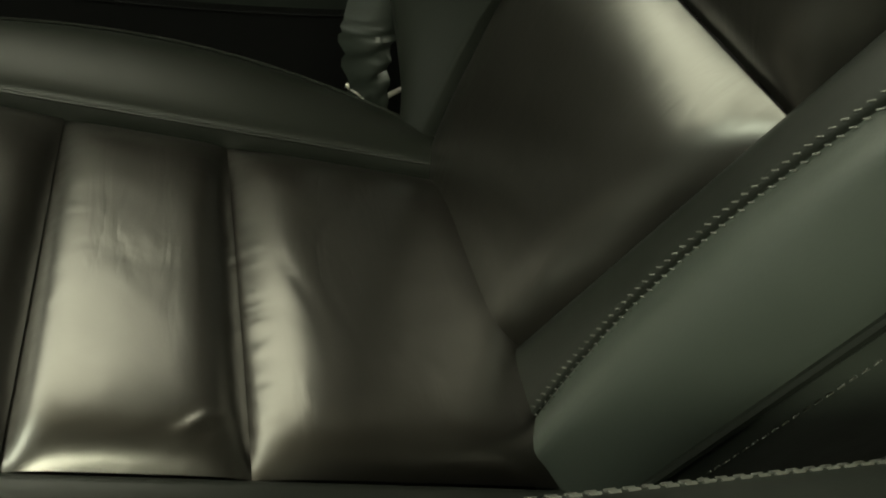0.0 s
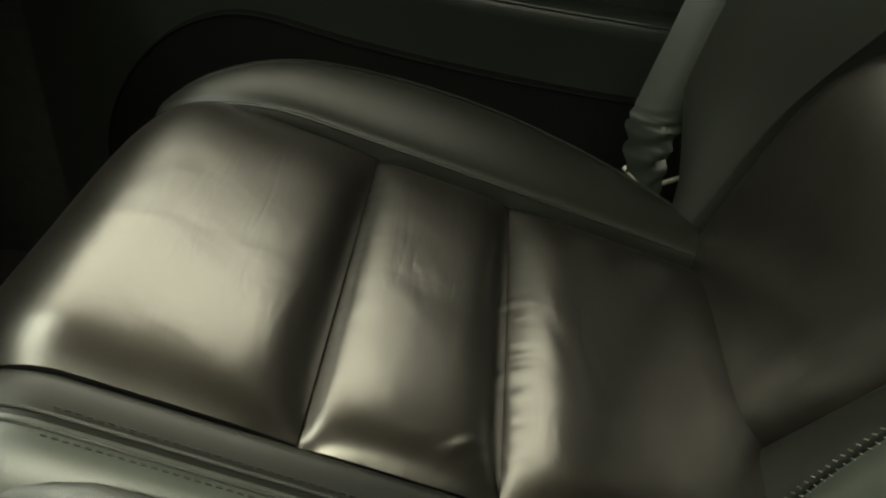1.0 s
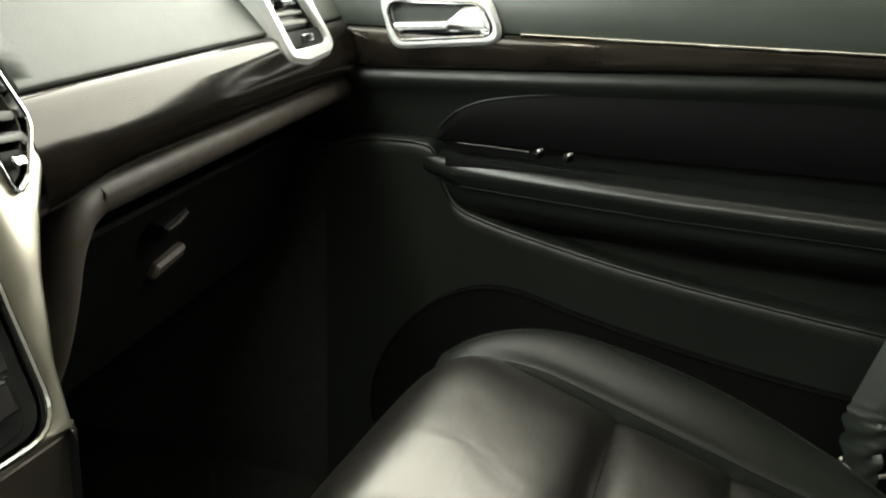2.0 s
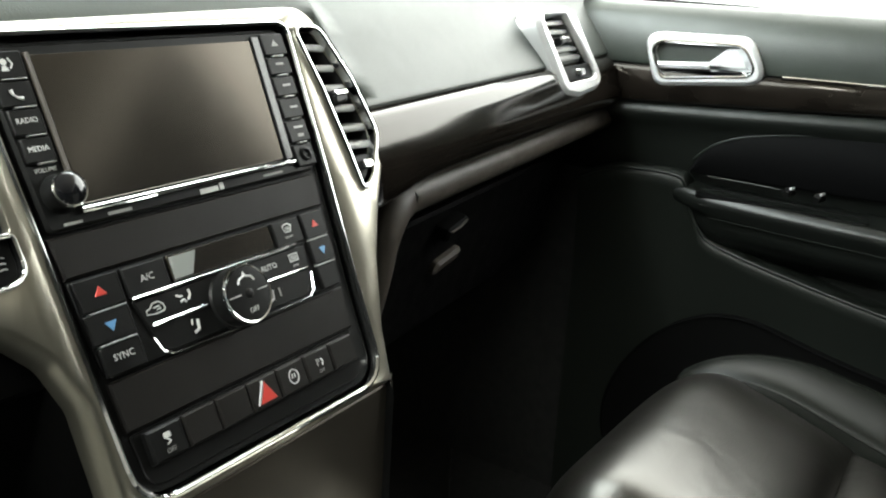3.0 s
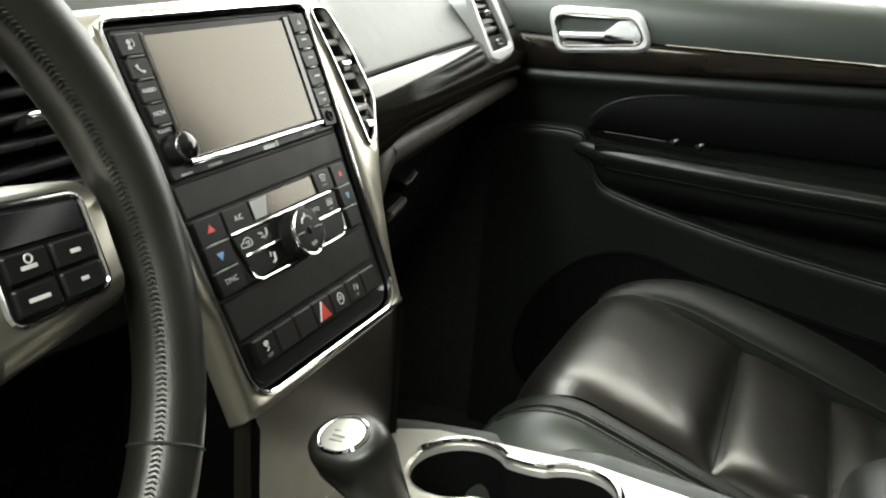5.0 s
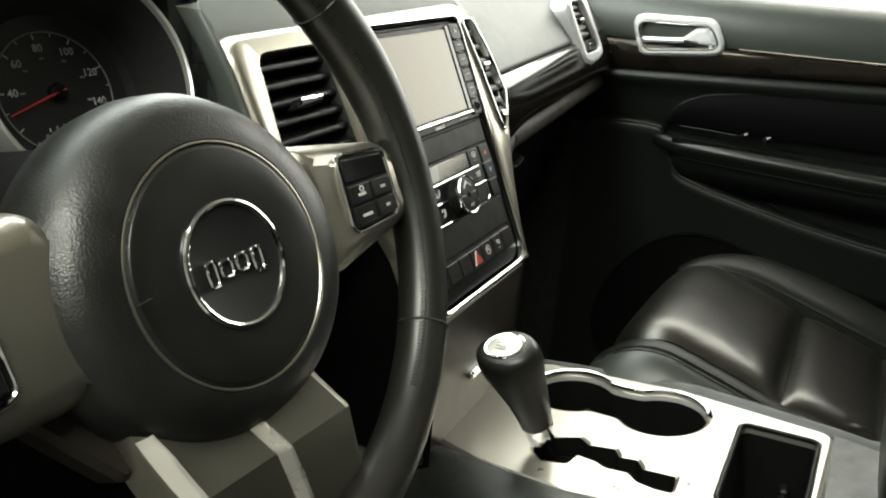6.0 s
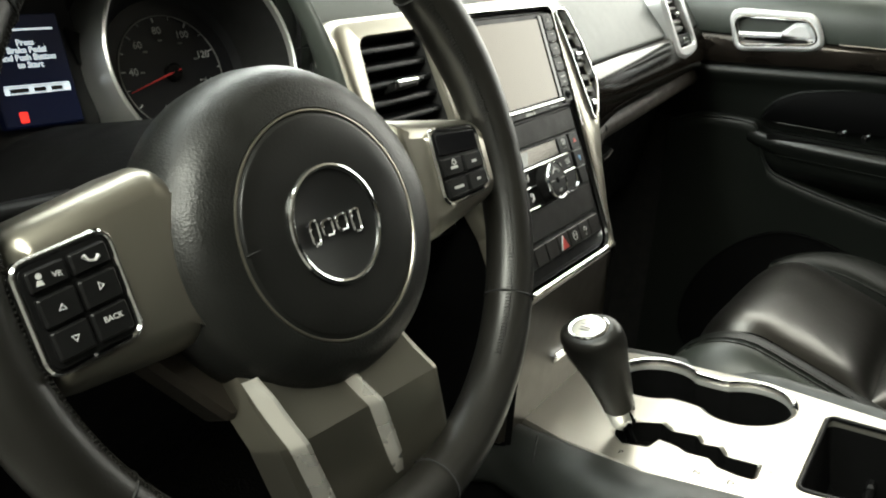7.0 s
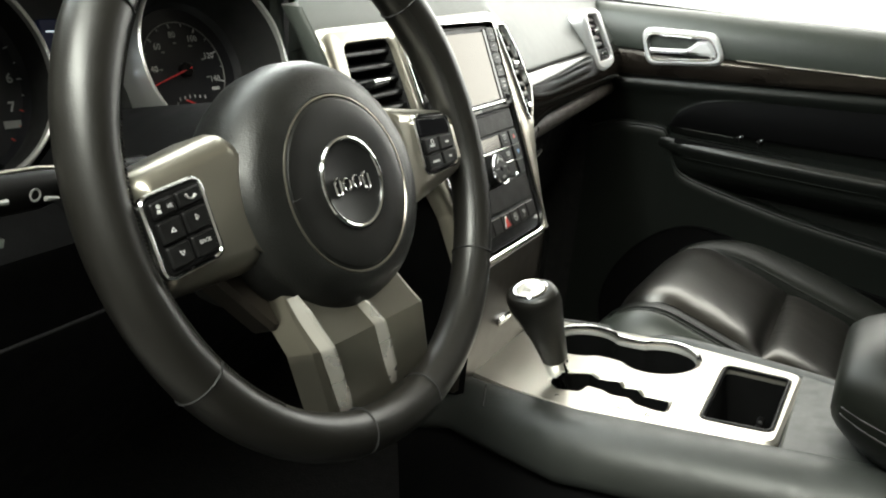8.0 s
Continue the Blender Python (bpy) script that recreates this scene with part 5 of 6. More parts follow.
C1, C2 = cl(0.064, -0.118), cl(0.050, -0.202)
CUPS = two_circles(0.0375, 0.0385, C1, C2)
for _ in range(3):
    CUPS = [((3 * p[0] + q[0]) / 4, (3 * p[1] + q[1]) / 4) if k else ((p[0] + 3 * q[0]) / 4, (p[1] + 3 * q[1]) / 4) for p, q in zip(CUPS, CUPS[1:] + CUPS[:1]) for k in (1, 0)] if len(CUPS) < 200 else CUPS
GATE = rounded([(-0.032, -0.121), (-0.022, -0.134), (-0.0155, -0.151), (-0.0255, -0.162), (-0.0238, -0.183), (-0.0352, -0.190), (-0.0340, -0.204), (-0.0462, -0.2115), (-0.0480, -0.2375), (-0.0700, -0.2385), (-0.0690, -0.2270), (-0.0640, -0.2120), (-0.0537, -0.2025), (-0.0530, -0.1845), (-0.0470, -0.1760), (-0.0417, -0.1560), (-0.0588, -0.1520), (-0.0612, -0.1340), (-0.0480, -0.121)], 0.0025, 3)
part("plate", slab(PLATE_OUT, -0.010, 0.004, 0.003, holes=[CUPS, BOX_HOLE, GATE]), PLATE, con, "brushed silver shifter plate")
RIM_LINE = [p for p in inset(CUPS, -0.002) if p[0] > C1[0] + (C2[0] - C1[0]) * (p[1] - C1[1]) / (C2[1] - C1[1]) + 0.006]
first = max(range(len(RIM_LINE)), key=lambda i: math.dist(RIM_LINE[i], RIM_LINE[i - 1]))
part("cup_rim", sweep([(x, y, 0.006) for x, y in RIM_LINE[first:] + RIM_LINE[:first]], 0.0036, 8, flat=0.7), CHROME, con, "chrome rim of the cup holders")
part("cup_lip", loft([[(x, y, z) for x, y in inset(CUPS, d)] for d, z in ((0.0002, 0.0025), (0.0006, 0.0005), (0.0009, -0.002))], closed=True, caps=False), RING, con, "pale inner lip of the cup holders")
# Cup, tray and gate wells carry their depth shade as near-black colour.
cup = bmesh.new()
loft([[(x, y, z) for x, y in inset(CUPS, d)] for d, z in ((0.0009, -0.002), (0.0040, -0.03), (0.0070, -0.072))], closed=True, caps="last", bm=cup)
part("cup_well", cup, VOID, con, "cup holder well with shade in its black")
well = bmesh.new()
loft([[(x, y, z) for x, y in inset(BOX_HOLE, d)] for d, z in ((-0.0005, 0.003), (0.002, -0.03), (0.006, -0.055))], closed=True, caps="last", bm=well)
part("box_well", well, VOID, con, "storage tray with shade in its black")
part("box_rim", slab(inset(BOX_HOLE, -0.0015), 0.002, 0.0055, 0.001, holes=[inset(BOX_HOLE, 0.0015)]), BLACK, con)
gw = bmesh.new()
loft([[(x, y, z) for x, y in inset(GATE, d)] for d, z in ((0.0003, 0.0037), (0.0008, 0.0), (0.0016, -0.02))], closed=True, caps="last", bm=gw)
part("gate_well", gw, VOID, con, "shift gate with shade in its black")
part("gate_liner", slab(inset(GATE, 0.0008), -0.019, -0.014, 0.001, holes=[inset(GATE, 0.0045)]), BLACK, con)
for s, x, y in (("P", -0.0785, -0.137), ("N", -0.0815, -0.198), ("D", -0.0845, -0.224)):
    lx, ly = cl(x, y)
    lettering(s, lx, ly, 0.0043, 0.008, BLACK, con, turn=-90)
bar(con, -0.055, cl(0, -0.246)[1], 0.004, 0.003, 0.0043, GREY)
tray = thing("coin_clip", "black ribbed clip lying in the storage tray", "clip", CONSOLE)
for k in range(4):
    part("rib", slab(rect(-0.030 + 0.022 * k, -0.312, -0.012 + 0.022 * k, -0.305, 0.002), -0.055, -0.040, 0.002), BLACK, tray)
# Padded sides of the console.


def console_side(s, low=False):
    rows = []
    for y in (0.02, -0.03, -0.06, -0.10, -0.16, -0.22, -0.28, -0.34, -0.40, -0.50, -0.60):
        if s < 0:
            e = {0.02: -0.085, -0.03: -0.066, -0.06: -0.074, -0.10: -0.084}.get(y, -0.0965)
            w = 0.030 if y > -0.05 else 0.036 + 0.018 * min(1, max(0, (-0.06 - y) / 0.1))
        else:
            e = {0.02: 0.108, -0.03: 0.108, -0.06: 0.113, -0.10: 0.113, -0.28: 0.088, -0.34: 0.066, -0.40: 0.040, -0.50: 0.034, -0.60: 0.034}.get(y, 0.116 + 0.07 * (y + 0.10))
            w = 0.022
        sec = [(e - s * 0.004, -0.004), (e, 0.003), (e + s * 0.006, 0.0055), (e + s * w * 0.5, 0.004), (e + s * w * 0.85, -0.004), (e + s * w, -0.018), (e + s * (w + 0.003), -0.034), (e + s * (w + 0.001), -0.043), (e + s * (w - 0.005), -0.047), (e + s * (w - 0.012), -0.048)]
        if low:
            sec = [(e + s * (w - 0.012), -0.040), (e + s * (w - 0.007), -0.050), (e + s * (w - 0.006), -0.36)]
        rows.append([(x, y / 0.99144, z) for x, z in sec])
    return loft(rows)


part("side_pad", console_side(-1), CONSOLE_SKIN, con, "padded grey-black console side", angle=60)
part("side_pad", console_side(1), CONSOLE_SKIN, con, "padded grey-black console side", angle=60)
for s in (-1, 1):
    part("lower_side", console_side(s, True), DASH_LOW, con, "lower side of the console, blackened for shade", angle=60)
part("pad_seam", sweep([(-0.088, -0.070, 0.0062), (-0.100, -0.074, 0.0045), (-0.114, -0.078, -0.004)], 0.0009, 5), DARK, con)
part("rear_deck", slab(rounded([(-0.128, -0.62), (0.052, -0.62), (0.075, -0.338), (-0.125, -0.338)], 0.004), -0.02, 0.0025, 0.004), CONSOLE_SKIN, con, "padded deck behind the plate")
lid = thing("armrest", "padded black leather armrest lid with double stitching", "armrest")


def lid_point(t, q):
    """A point of the bulging armrest: t runs back from its nose, q round it."""
    ease = math.sin(min(1.0, t / 0.20) * math.pi / 2) ** 0.6
    a, b = 0.0895 * (0.70 + 0.30 * ease), 0.0580 * (0.40 + 0.60 * ease)
    x = -0.0435 + a * math.copysign(abs(math.cos(q)) ** 0.74, math.cos(q))
    z = 0.4480 - 0.030 * t + b * math.copysign(abs(math.sin(q)) ** 0.80, math.sin(q))
    return x, -0.366 - 0.343 * t, z


part("pad", loft([[lid_point((k / 26) ** 1.5, 2 * math.pi * j / 48) for j in range(48)] for k in range(27)], closed=True), BOLSTER, lid, angle=60)
thread = bmesh.new()
for k in range(60):
    for q in (0.62, 0.56):
        p0, p1 = Vector(lid_point(0.10 + 0.014 * k, q)), Vector(lid_point(0.109 + 0.014 * k, q))
        sweep([p0, p1], 0.0006, 4, bm=thread)
tagged(part("lid_stitching", thread, DARK_THREAD, lid, "pale double stitching"), kind="stuff")
for q in (3.20, 3.34):
    part("lid_seam", sweep([lid_point(0.02 + 0.05 * k, q) for k in range(18)], 0.0010, 6), DARK, lid)
part("lid_base", slab(rect(-0.112, -0.68, 0.025, -0.425, 0.02), 0.372, 0.400, 0.004), DARK, lid)

# ---- gear selector ----
lever = thing("gear_selector", "black leather gear selector with silver cap", "gear lever")
A, B = Vector((-0.040, -0.130, 0.352)), Vector((-0.086, -0.104, 0.461))
ax = (B - A).normalized()


def ring_at(t, rx, ry, off=(0, 0, 0)):
    c = A.lerp(B, t) + Vector(off)
    u = Vector((1, 0, 0)) - ax * ax.x
    u.normalize()
    v = ax.cross(u)
    return [tuple(c + rx * math.cos(q) * u + ry * math.sin(q) * v) for q in [2 * math.pi * k / 28 for k in range(28)]]


part("stem", loft([ring_at(t, r, r) for t, r in ((-0.05, 0.006), (0.12, 0.006), (0.16, 0.0075))], closed=True), CHROME, lever, "chrome stem", angle=60)
part("collar", loft([ring_at(t, r, r) for t, r in ((0.15, 0.0080), (0.165, 0.0105), (0.31, 0.0128), (0.325, 0.0120))], closed=True), CHROME, lever, "chrome collar")
grip = part("grip", loft([ring_at(t, a, b, o) for t, a, b, o in ((0.315, 0.0125, 0.0125, (0, 0, 0)), (0.42, 0.0136, 0.0143, (0, 0, 0)), (0.58, 0.0156, 0.0175, (0.0, 0.001, 0)), (0.74, 0.0186, 0.0220, (0.0, 0.003, 0)), (0.86, 0.0212, 0.0255, (-0.001, 0.004, 0)), (0.94, 0.0212, 0.0252, (-0.002, 0.004, 0)), (0.98, 0.0200, 0.0236, (-0.003, 0.004, 0)), (1.0, 0.0172, 0.0205, (-0.003, 0.004, 0)), (1.008, 0.0138, 0.0164, (-0.003, 0.004, 0)))], closed=True), RIM_LEATHER, lever, "black leather grip", angle=60)
capm = [ring_at(t, a, b, (-0.003, 0.004, 0)) for t, a, b in ((1.004, 0.0142, 0.0168), (1.014, 0.0140, 0.0165), (1.019, 0.0130, 0.0154), (1.017, 0.0118, 0.0140))]
part("cap_ring", loft(capm, closed=True), CHROME, lever, "silver cap")
part("cap_face", loft([ring_at(1.0172, 0.0117, 0.0139, (-0.003, 0.004, 0)), ring_at(1.0195, 0.0104, 0.0124, (-0.003, 0.004, 0))], closed=True), PLATE, lever, "bright cap face")
for k in range(4):
    c = A.lerp(B, 1.022) + Vector((-0.0105 + 0.005 * k, 0.004 + 0.001 * k, 0.0))
    part("cap_mark", sweep([c + Vector((0, -0.004, 0.0)), c + Vector((0, 0.004, -0.0006))], 0.0006, 5), GREY, lever)
for q in (0.3, 2.6):
    part("grip_seam", sweep([Vector(ring_at(t, a + 0.0003, b + 0.0003, o)[int(q / (2 * math.pi) * 28)]) for t, a, b, o in ((0.32, 0.0125, 0.0125, (0, 0, 0)), (0.42, 0.0136, 0.0143, (0, 0, 0)), (0.58, 0.0156, 0.0175, (0.0, 0.001, 0)), (0.74, 0.0186, 0.0220, (0.0, 0.003, 0)), (0.86, 0.0212, 0.0255, (-0.001, 0.004, 0)))], 0.0006, 5), DARK, lever)

# ---- passenger's seat ----
seat = thing("front_seat", "black leather passenger seat with three quilted cushion panels", "car seat")


def pillow(x0, x1, y0, y1, height, edge, wrinkle_seed, nx=30, ny=22, roll=None, taper=0.0, crease=0.0, square=10, lean=0.0, pucker=0.0, tuck=0.0):
    """A stuffed panel with edges drawn down into its seams."""
    rows = []
    for j in range(ny + 1):
        v = j / ny
        row = []
        for i in range(nx + 1):
            u = i / nx
            x = x0 + (x1 + taper * v - x0) * u
            y = y0 + (y1 - y0) * v
            ex, ey = 1 - abs(2 * u - 1) ** (square * 1.8 if lean and u < 0.5 else square), 1 - abs(2 * v - 1) ** (5 if lean and v < 0.5 else 7)
            z = height * (1 - 0.10 * abs(2 * u - 1) ** 3) * (1 - (0.22 if lean else 0.40) * abs(2 * v - 1) ** (5 if lean else 3)) - edge * (1 - ex * ey) + lean * (0.5 - u)
            q = Vector((x * 11 + wrinkle_seed, y * 26, wrinkle_seed))
            z += 0.0010 * noise.noise(q) * ex * ey
            if crease:
                # Long shallow folds across the panel, strongest in patches.
                bend = 0.010 * noise.noise(Vector((x * 9, y * 9, wrinkle_seed + 2)))
                fold = abs(noise.noise(Vector((x * 7, (y + bend) * 46, wrinkle_seed + 5))))
                patch = max(0.0, noise.noise(Vector((x * 8, y * 10, wrinkle_seed + 3))) + 0.25)
                z -= crease * 0.0007 * max(0.0, 0.10 - fold) / 0.10 * patch * ex * ey
            if pucker:
                # Small gathers where the front edge is sewn down.
                q = noise.noise(Vector((x * 150, wrinkle_seed, 0.0))) + 0.6 * noise.noise(Vector((x * 330, wrinkle_seed, 4.0)))
                z += pucker * q * math.exp(-((1 - v) * (y1 - y0) / 0.010) ** 2) * ex
            if tuck:
                # A diagonal tuck across the rear corner by the console.
                run = (x - x0) * 0.8 + (y - y0) * 0.6 - 0.026
                along = (x - x0) * 0.6 - (y - y0) * 0.8
                hold = math.exp(-((along + 0.008) / 0.014) ** 2)
                z += tuck * hold * (1.1 * math.exp(-((run - 0.0045) / 0.0030) ** 2) - math.exp(-(run / 0.0014) ** 2) - 0.5 * math.exp(-((run - 0.010) / 0.0016) ** 2))
            if roll:
                x, y, z = roll(x, y, z)
            row.append((x, y, z))
        rows.append(row)
    return loft(rows)


def nose(x, y, z):
    """Rolls the front of the cushion down over its edge."""
    y0 = 0.103
    if y <= y0:
        return x, y, z
    r, s = 0.050, y - y0
    a = min(s / r, 1.45)
    return x, y0 + (r + z) * math.sin(a), (r + z) * math.cos(a) - r - max(0, s - 1.45 * r)


part("cushion_panel", pillow(-0.135, 0.135, -0.001, 0.200, 0.012, 0.012, 3.1, nx=60, ny=56, roll=nose, crease=0.4, square=5, lean=0.008), LEATHER, seat, "smooth worn front cushion panel", m=SEAT, angle=70)
part("cushion_panel", pillow(-0.135, 0.135, -0.1005, -0.001, 0.011, 0.013, 7.7, nx=120, ny=44, crease=0.7, square=7, lean=0.008, pucker=0.0003, tuck=0.0009), LEATHER, seat, "wrinkled middle cushion panel", m=SEAT, angle=70)
part("cushion_panel", pillow(-0.135, 0.135, -0.275, -0.1005, 0.011, 0.013, 11.3, nx=130, ny=60, crease=0.65, square=7, lean=0.008, pucker=0.0004), LEATHER, seat, "creased rear cushion panel", m=SEAT, angle=70)
part("cushion_base", slab(rect(-0.20, -0.28, 0.20, 0.10, 0.02), -0.09, -0.010, 0.01), DARK, seat, m=SEAT)


def near_drop(y):
    """How far the near bolster has dropped away at the front of the cushion."""
    return 0.0 if y < 0.10 else 0.080 * (1 - math.sqrt(max(0.0, 1 - ((y - 0.10) / 0.075) ** 2)))


def far_drop(y):
    """The same for the far bolster, which falls away a little sooner."""
    return 0.0 if y < 0.05 else 0.070 * (1 - math.sqrt(max(0.0, 1 - ((y - 0.05) / 0.112) ** 2)))


def far_swell(y):
    """How full the far bolster is at a place along the cushion."""
    return math.sin(math.pi * min(1, max(0, (0.168 - y) / 0.45))) ** 0.8


def bolster_far():
    rows = []
    for k in range(33):
        y = 0.155 - 0.438 * (k / 32) ** 1.3
        s = far_swell(y)
        wide = 0.022 + 0.076 * s
        lift = 0.013 * s
        z0 = -0.002 - far_drop(y)
        sec = [(0.1350, z0 - 0.010), (0.1365, z0 + 0.002), (0.142, z0 + 0.008 + 0.25 * lift), (0.135 + wide * 0.35, z0 + 0.010 + 0.75 * lift), (0.135 + wide * 0.65, z0 + 0.010 + lift), (0.135 + wide * 0.88, z0 + 0.006 + 0.8 * lift), (0.135 + wide, z0 - 0.006 + 0.4 * lift), (0.135 + wide + 0.004, z0 - 0.03), (0.135 + wide * 0.98, z0 - 0.09)]
        rows.append(smooth_curve([(x, y, z) for x, z in sec], 3))
    return loft(rows)


part("side_bolster", bolster_far(), BOLSTER, seat, "raised smooth side bolster", m=SEAT, angle=70)


def bolster_near(a, b):
    """The part of the near bolster between two lines along it."""
    rows = []
    for k in range(33):
        y = 0.172 - 0.472 * (k / 32) ** 1.3
        z0 = -0.004 - near_drop(y)
        sec = [(-0.1345, z0 - 0.012), (-0.1365, z0 + 0.004), (-0.143, z0 + 0.0085), (-0.158, z0 + 0.008), (-0.163, z0 + 0.0065), (-0.175, z0 + 0.003), (-0.190, z0 - 0.012), (-0.203, z0 - 0.040), (-0.210, z0 - 0.075), (-0.212, z0 - 0.12)]
        rows.append(smooth_curve([(x, y, z) for x, z in sec], 3)[a:b])
    return loft(rows)


part("side_bolster", bolster_near(0, 13), BOLSTER, seat, "stitched black leather bolster by the console", m=SEAT, angle=70)
part("side_facing", bolster_near(12, 40), SIDE_VINYL, seat, "grey-green vinyl side of the cushion", m=SEAT, angle=70)
for dx in (0.0, 0.006):
    part("piping", sweep([(-0.160 - dx, 0.165 - 0.0135 * k, 0.0045 - 0.35 * dx - near_drop(0.165 - 0.0135 * k)) for k in range(32)], 0.0009, 6), BOLSTER, seat, m=SEAT)
thread = bmesh.new()
for k in range(80):
    y = 0.10 - 0.0046 * k
    for dx in (-0.1565, -0.1690):
        sweep([(dx, y, 0.0052 if dx > -0.16 else 0.0015), (dx, y - 0.0028, 0.0052 if dx > -0.16 else 0.0015)], 0.0005, 4, bm=thread)
tagged(part("cushion_stitching", thread, BOLSTER, seat, "pale stitching", m=SEAT), kind="stuff")
part("far_piping", sweep([(0.1375, 0.152 - 0.0132 * k, 0.0035 - far_drop(0.152 - 0.0132 * k)) for k in range(31)], 0.0013, 6), BOLSTER, seat, m=SEAT)
part("crest_piping", sweep([(0.135 + (0.022 + 0.076 * far_swell(y)) * 0.90, y, 0.0045 + 0.0105 * far_swell(y) - far_drop(y)) for y in [0.145 - 0.0133 * k for k in range(30)]], 0.0011, 6), BOLSTER, seat, m=SEAT)

# The backrest: u runs towards the driver.
part("back_panel", pillow(-0.142, 0.064, -0.03, 0.200, 0.014, 0.014, 21.0, taper=0.073, crease=0.5, nx=60, ny=50), BACK_LEATHER, seat, "creased lower backrest panel", m=BACK, angle=70)
part("back_panel", pillow(-0.150, 0.137, 0.200, 0.470, 0.020, 0.022, 27.0, taper=0.085, crease=0.4, nx=50, ny=50), BACK_LEATHER, seat, "upper backrest panel", m=BACK, angle=70)


def seam_u(v):
    return 0.074 + 0.318 * v


def stitch_u(v):
    return 0.127 + 0.02 * v + 0.9 * v * v


def outer_u(v):
    return 0.178 + 0.23 * v + 0.5 * max(0.0, v - 0.2) ** 2


def back_side(s, a=0, b=40):
    """A bolster of the backrest, or the part of it between two lines along it."""
    rows = []
    for v in (-0.06, -0.03, 0.0, 0.025, 0.05, 0.075, 0.10, 0.125, 0.15, 0.175, 0.20, 0.23, 0.26, 0.33, 0.40, 0.47):
        if s > 0:
            e, t, o = seam_u(v), max(stitch_u(v), seam_u(v) + 0.006), outer_u(v)
            sec = [(e - 0.004, -0.012), (e + 0.001, 0.001), (e + 0.35 * (t - e), 0.006), (t - 0.003, 0.008), (t, 0.0058), (t + 0.004, 0.008), (t + 0.020, 0.013), (o - 0.022, 0.006), (o - 0.004, -0.012), (o + 0.002, -0.03), (o + 0.004, -0.06), (o - 0.004, -0.13)]
        else:
            e = 0.134 - 0.9 * max(0.0, v - 0.08) ** 1.4 if v < 0.25 else 0.061
            o = 0.150 + 0.13 / (1 + math.exp(-(v - 0.065) / 0.022))
            h = 0.020 + 0.046 / (1 + math.exp(-(v - 0.05) / 0.025))
            d = o - e
            sec = [(e - 0.003, -0.010), (e, 0.014), (e + 0.004, 0.0185), (e + 0.3 * d, 0.018 + 0.55 * (h - 0.018)), (e + 0.6 * d, 0.9 * h + 0.002), (e + 0.82 * d, h), (o - 0.006, 0.92 * h), (o, 0.78 * h), (o + 0.003, 0.4 * h), (o + 0.002, -0.05), (o - 0.01, -0.12)]
        rows.append(smooth_curve([(s * x, v, z) for x, z in sec], 3)[a:b])
    return loft(rows)


part("back_bolster", back_side(1, 0, 13), BOLSTER, seat, "black leather backrest bolster up to its stitching", m=BACK, angle=70)
part("back_facing", back_side(1, 12, 40), SIDE_VINYL, seat, "wide grey-green vinyl side of the backrest", m=BACK, angle=70)
part("back_bolster", back_side(-1), BOLSTER, seat, "swollen outer backrest bolster", m=BACK, angle=70)
thread = bmesh.new()
for k in range(90):
    v = -0.005 + 0.0052 * k
    t = max(stitch_u(v), seam_u(v) + 0.006)
    for a, b in ((-0.0040, -0.0014), (0.0016, 0.0042)):
        sweep([(t + a, v, 0.0086), (t + b, v + 0.0022, 0.0086)], 0.00042, 4, bm=thread)
tagged(part("back_stitching", thread, THREAD, seat, "pale double stitching", m=BACK), kind="stuff")
part("lower_piping", sweep([(outer_u(v) + 0.001, v, -0.020) for v in (-0.05, 0.0, 0.05, 0.10, 0.15, 0.2, 0.3, 0.4)], 0.0028, 8), BOLSTER, seat, "piped outer seam", m=BACK)
thread = bmesh.new()
for k in range(70):
    v = -0.03 + 0.006 * k
    sweep([(outer_u(v) + 0.0040, v, -0.036), (outer_u(v) + 0.0044, v + 0.0035, -0.036)], 0.0006, 4, bm=thread)
tagged(part("outer_stitching", thread, DARK_THREAD, seat, "pale stitching", m=BACK), kind="stuff")
part("back_shell", slab(rect(-0.22, -0.10, 0.19, 0.50, 0.05), -0.13, -0.025, 0.02), DARK, seat, m=BACK)
# The outer side of the backrest, gathered above its pale hem.
rows = []
for j in range(111):
    v = (j / 110) ** 0.7
    row = []
    for i in range(15):
        u = i / 14 * (1 - 0.5 * min(1.0, max(0.0, (v - 0.78) / 0.16)))
        a = Vector((0.611, -0.595, 0.750)).lerp(Vector((0.548, -0.461, 0.298)), v).lerp(Vector((0.605, -0.700, 0.750)).lerp(Vector((0.543, -0.530, 0.298)), v), u)
        if v > 0.924:
            a.y += -0.26 * (v - 0.924) * (1 - u)
            a.z += -0.65 * (v - 0.924) * (1 - u)
        gather = math.exp(-((v - 0.945) / 0.038) ** 2)
        ripple = 0.0042 * gather * math.sin(300 * v + 9 * u + 1.5 * noise.noise(Vector((u * 5, v * 24, 2.0)))) * (1 - u) ** 0.6
        a.x += -0.020 * math.sin(math.pi * min(1, u + 0.12)) + ripple
        a.y += 0.6 * ripple
        row.append(tuple(a))
    rows.append(row)
part("gathered_side", loft(rows), SKIRT, seat, "gathered grey-black leather side of the backrest", angle=70)
part("side_hem", sweep([(0.546, -0.476, 0.290), (0.534, -0.488, 0.2845), (0.532, -0.504, 0.285), (0.540, -0.528, 0.291)], 0.0020, 8), PLATE, seat, "pale hem bar")

# ---- passenger's door ----
door = thing("passenger_door", "closed black passenger door with wood trim and armrest", "door")
DOOR = frame_matrix((0.72, 0, 0), (0, -1, 0), (0, 0, 1))


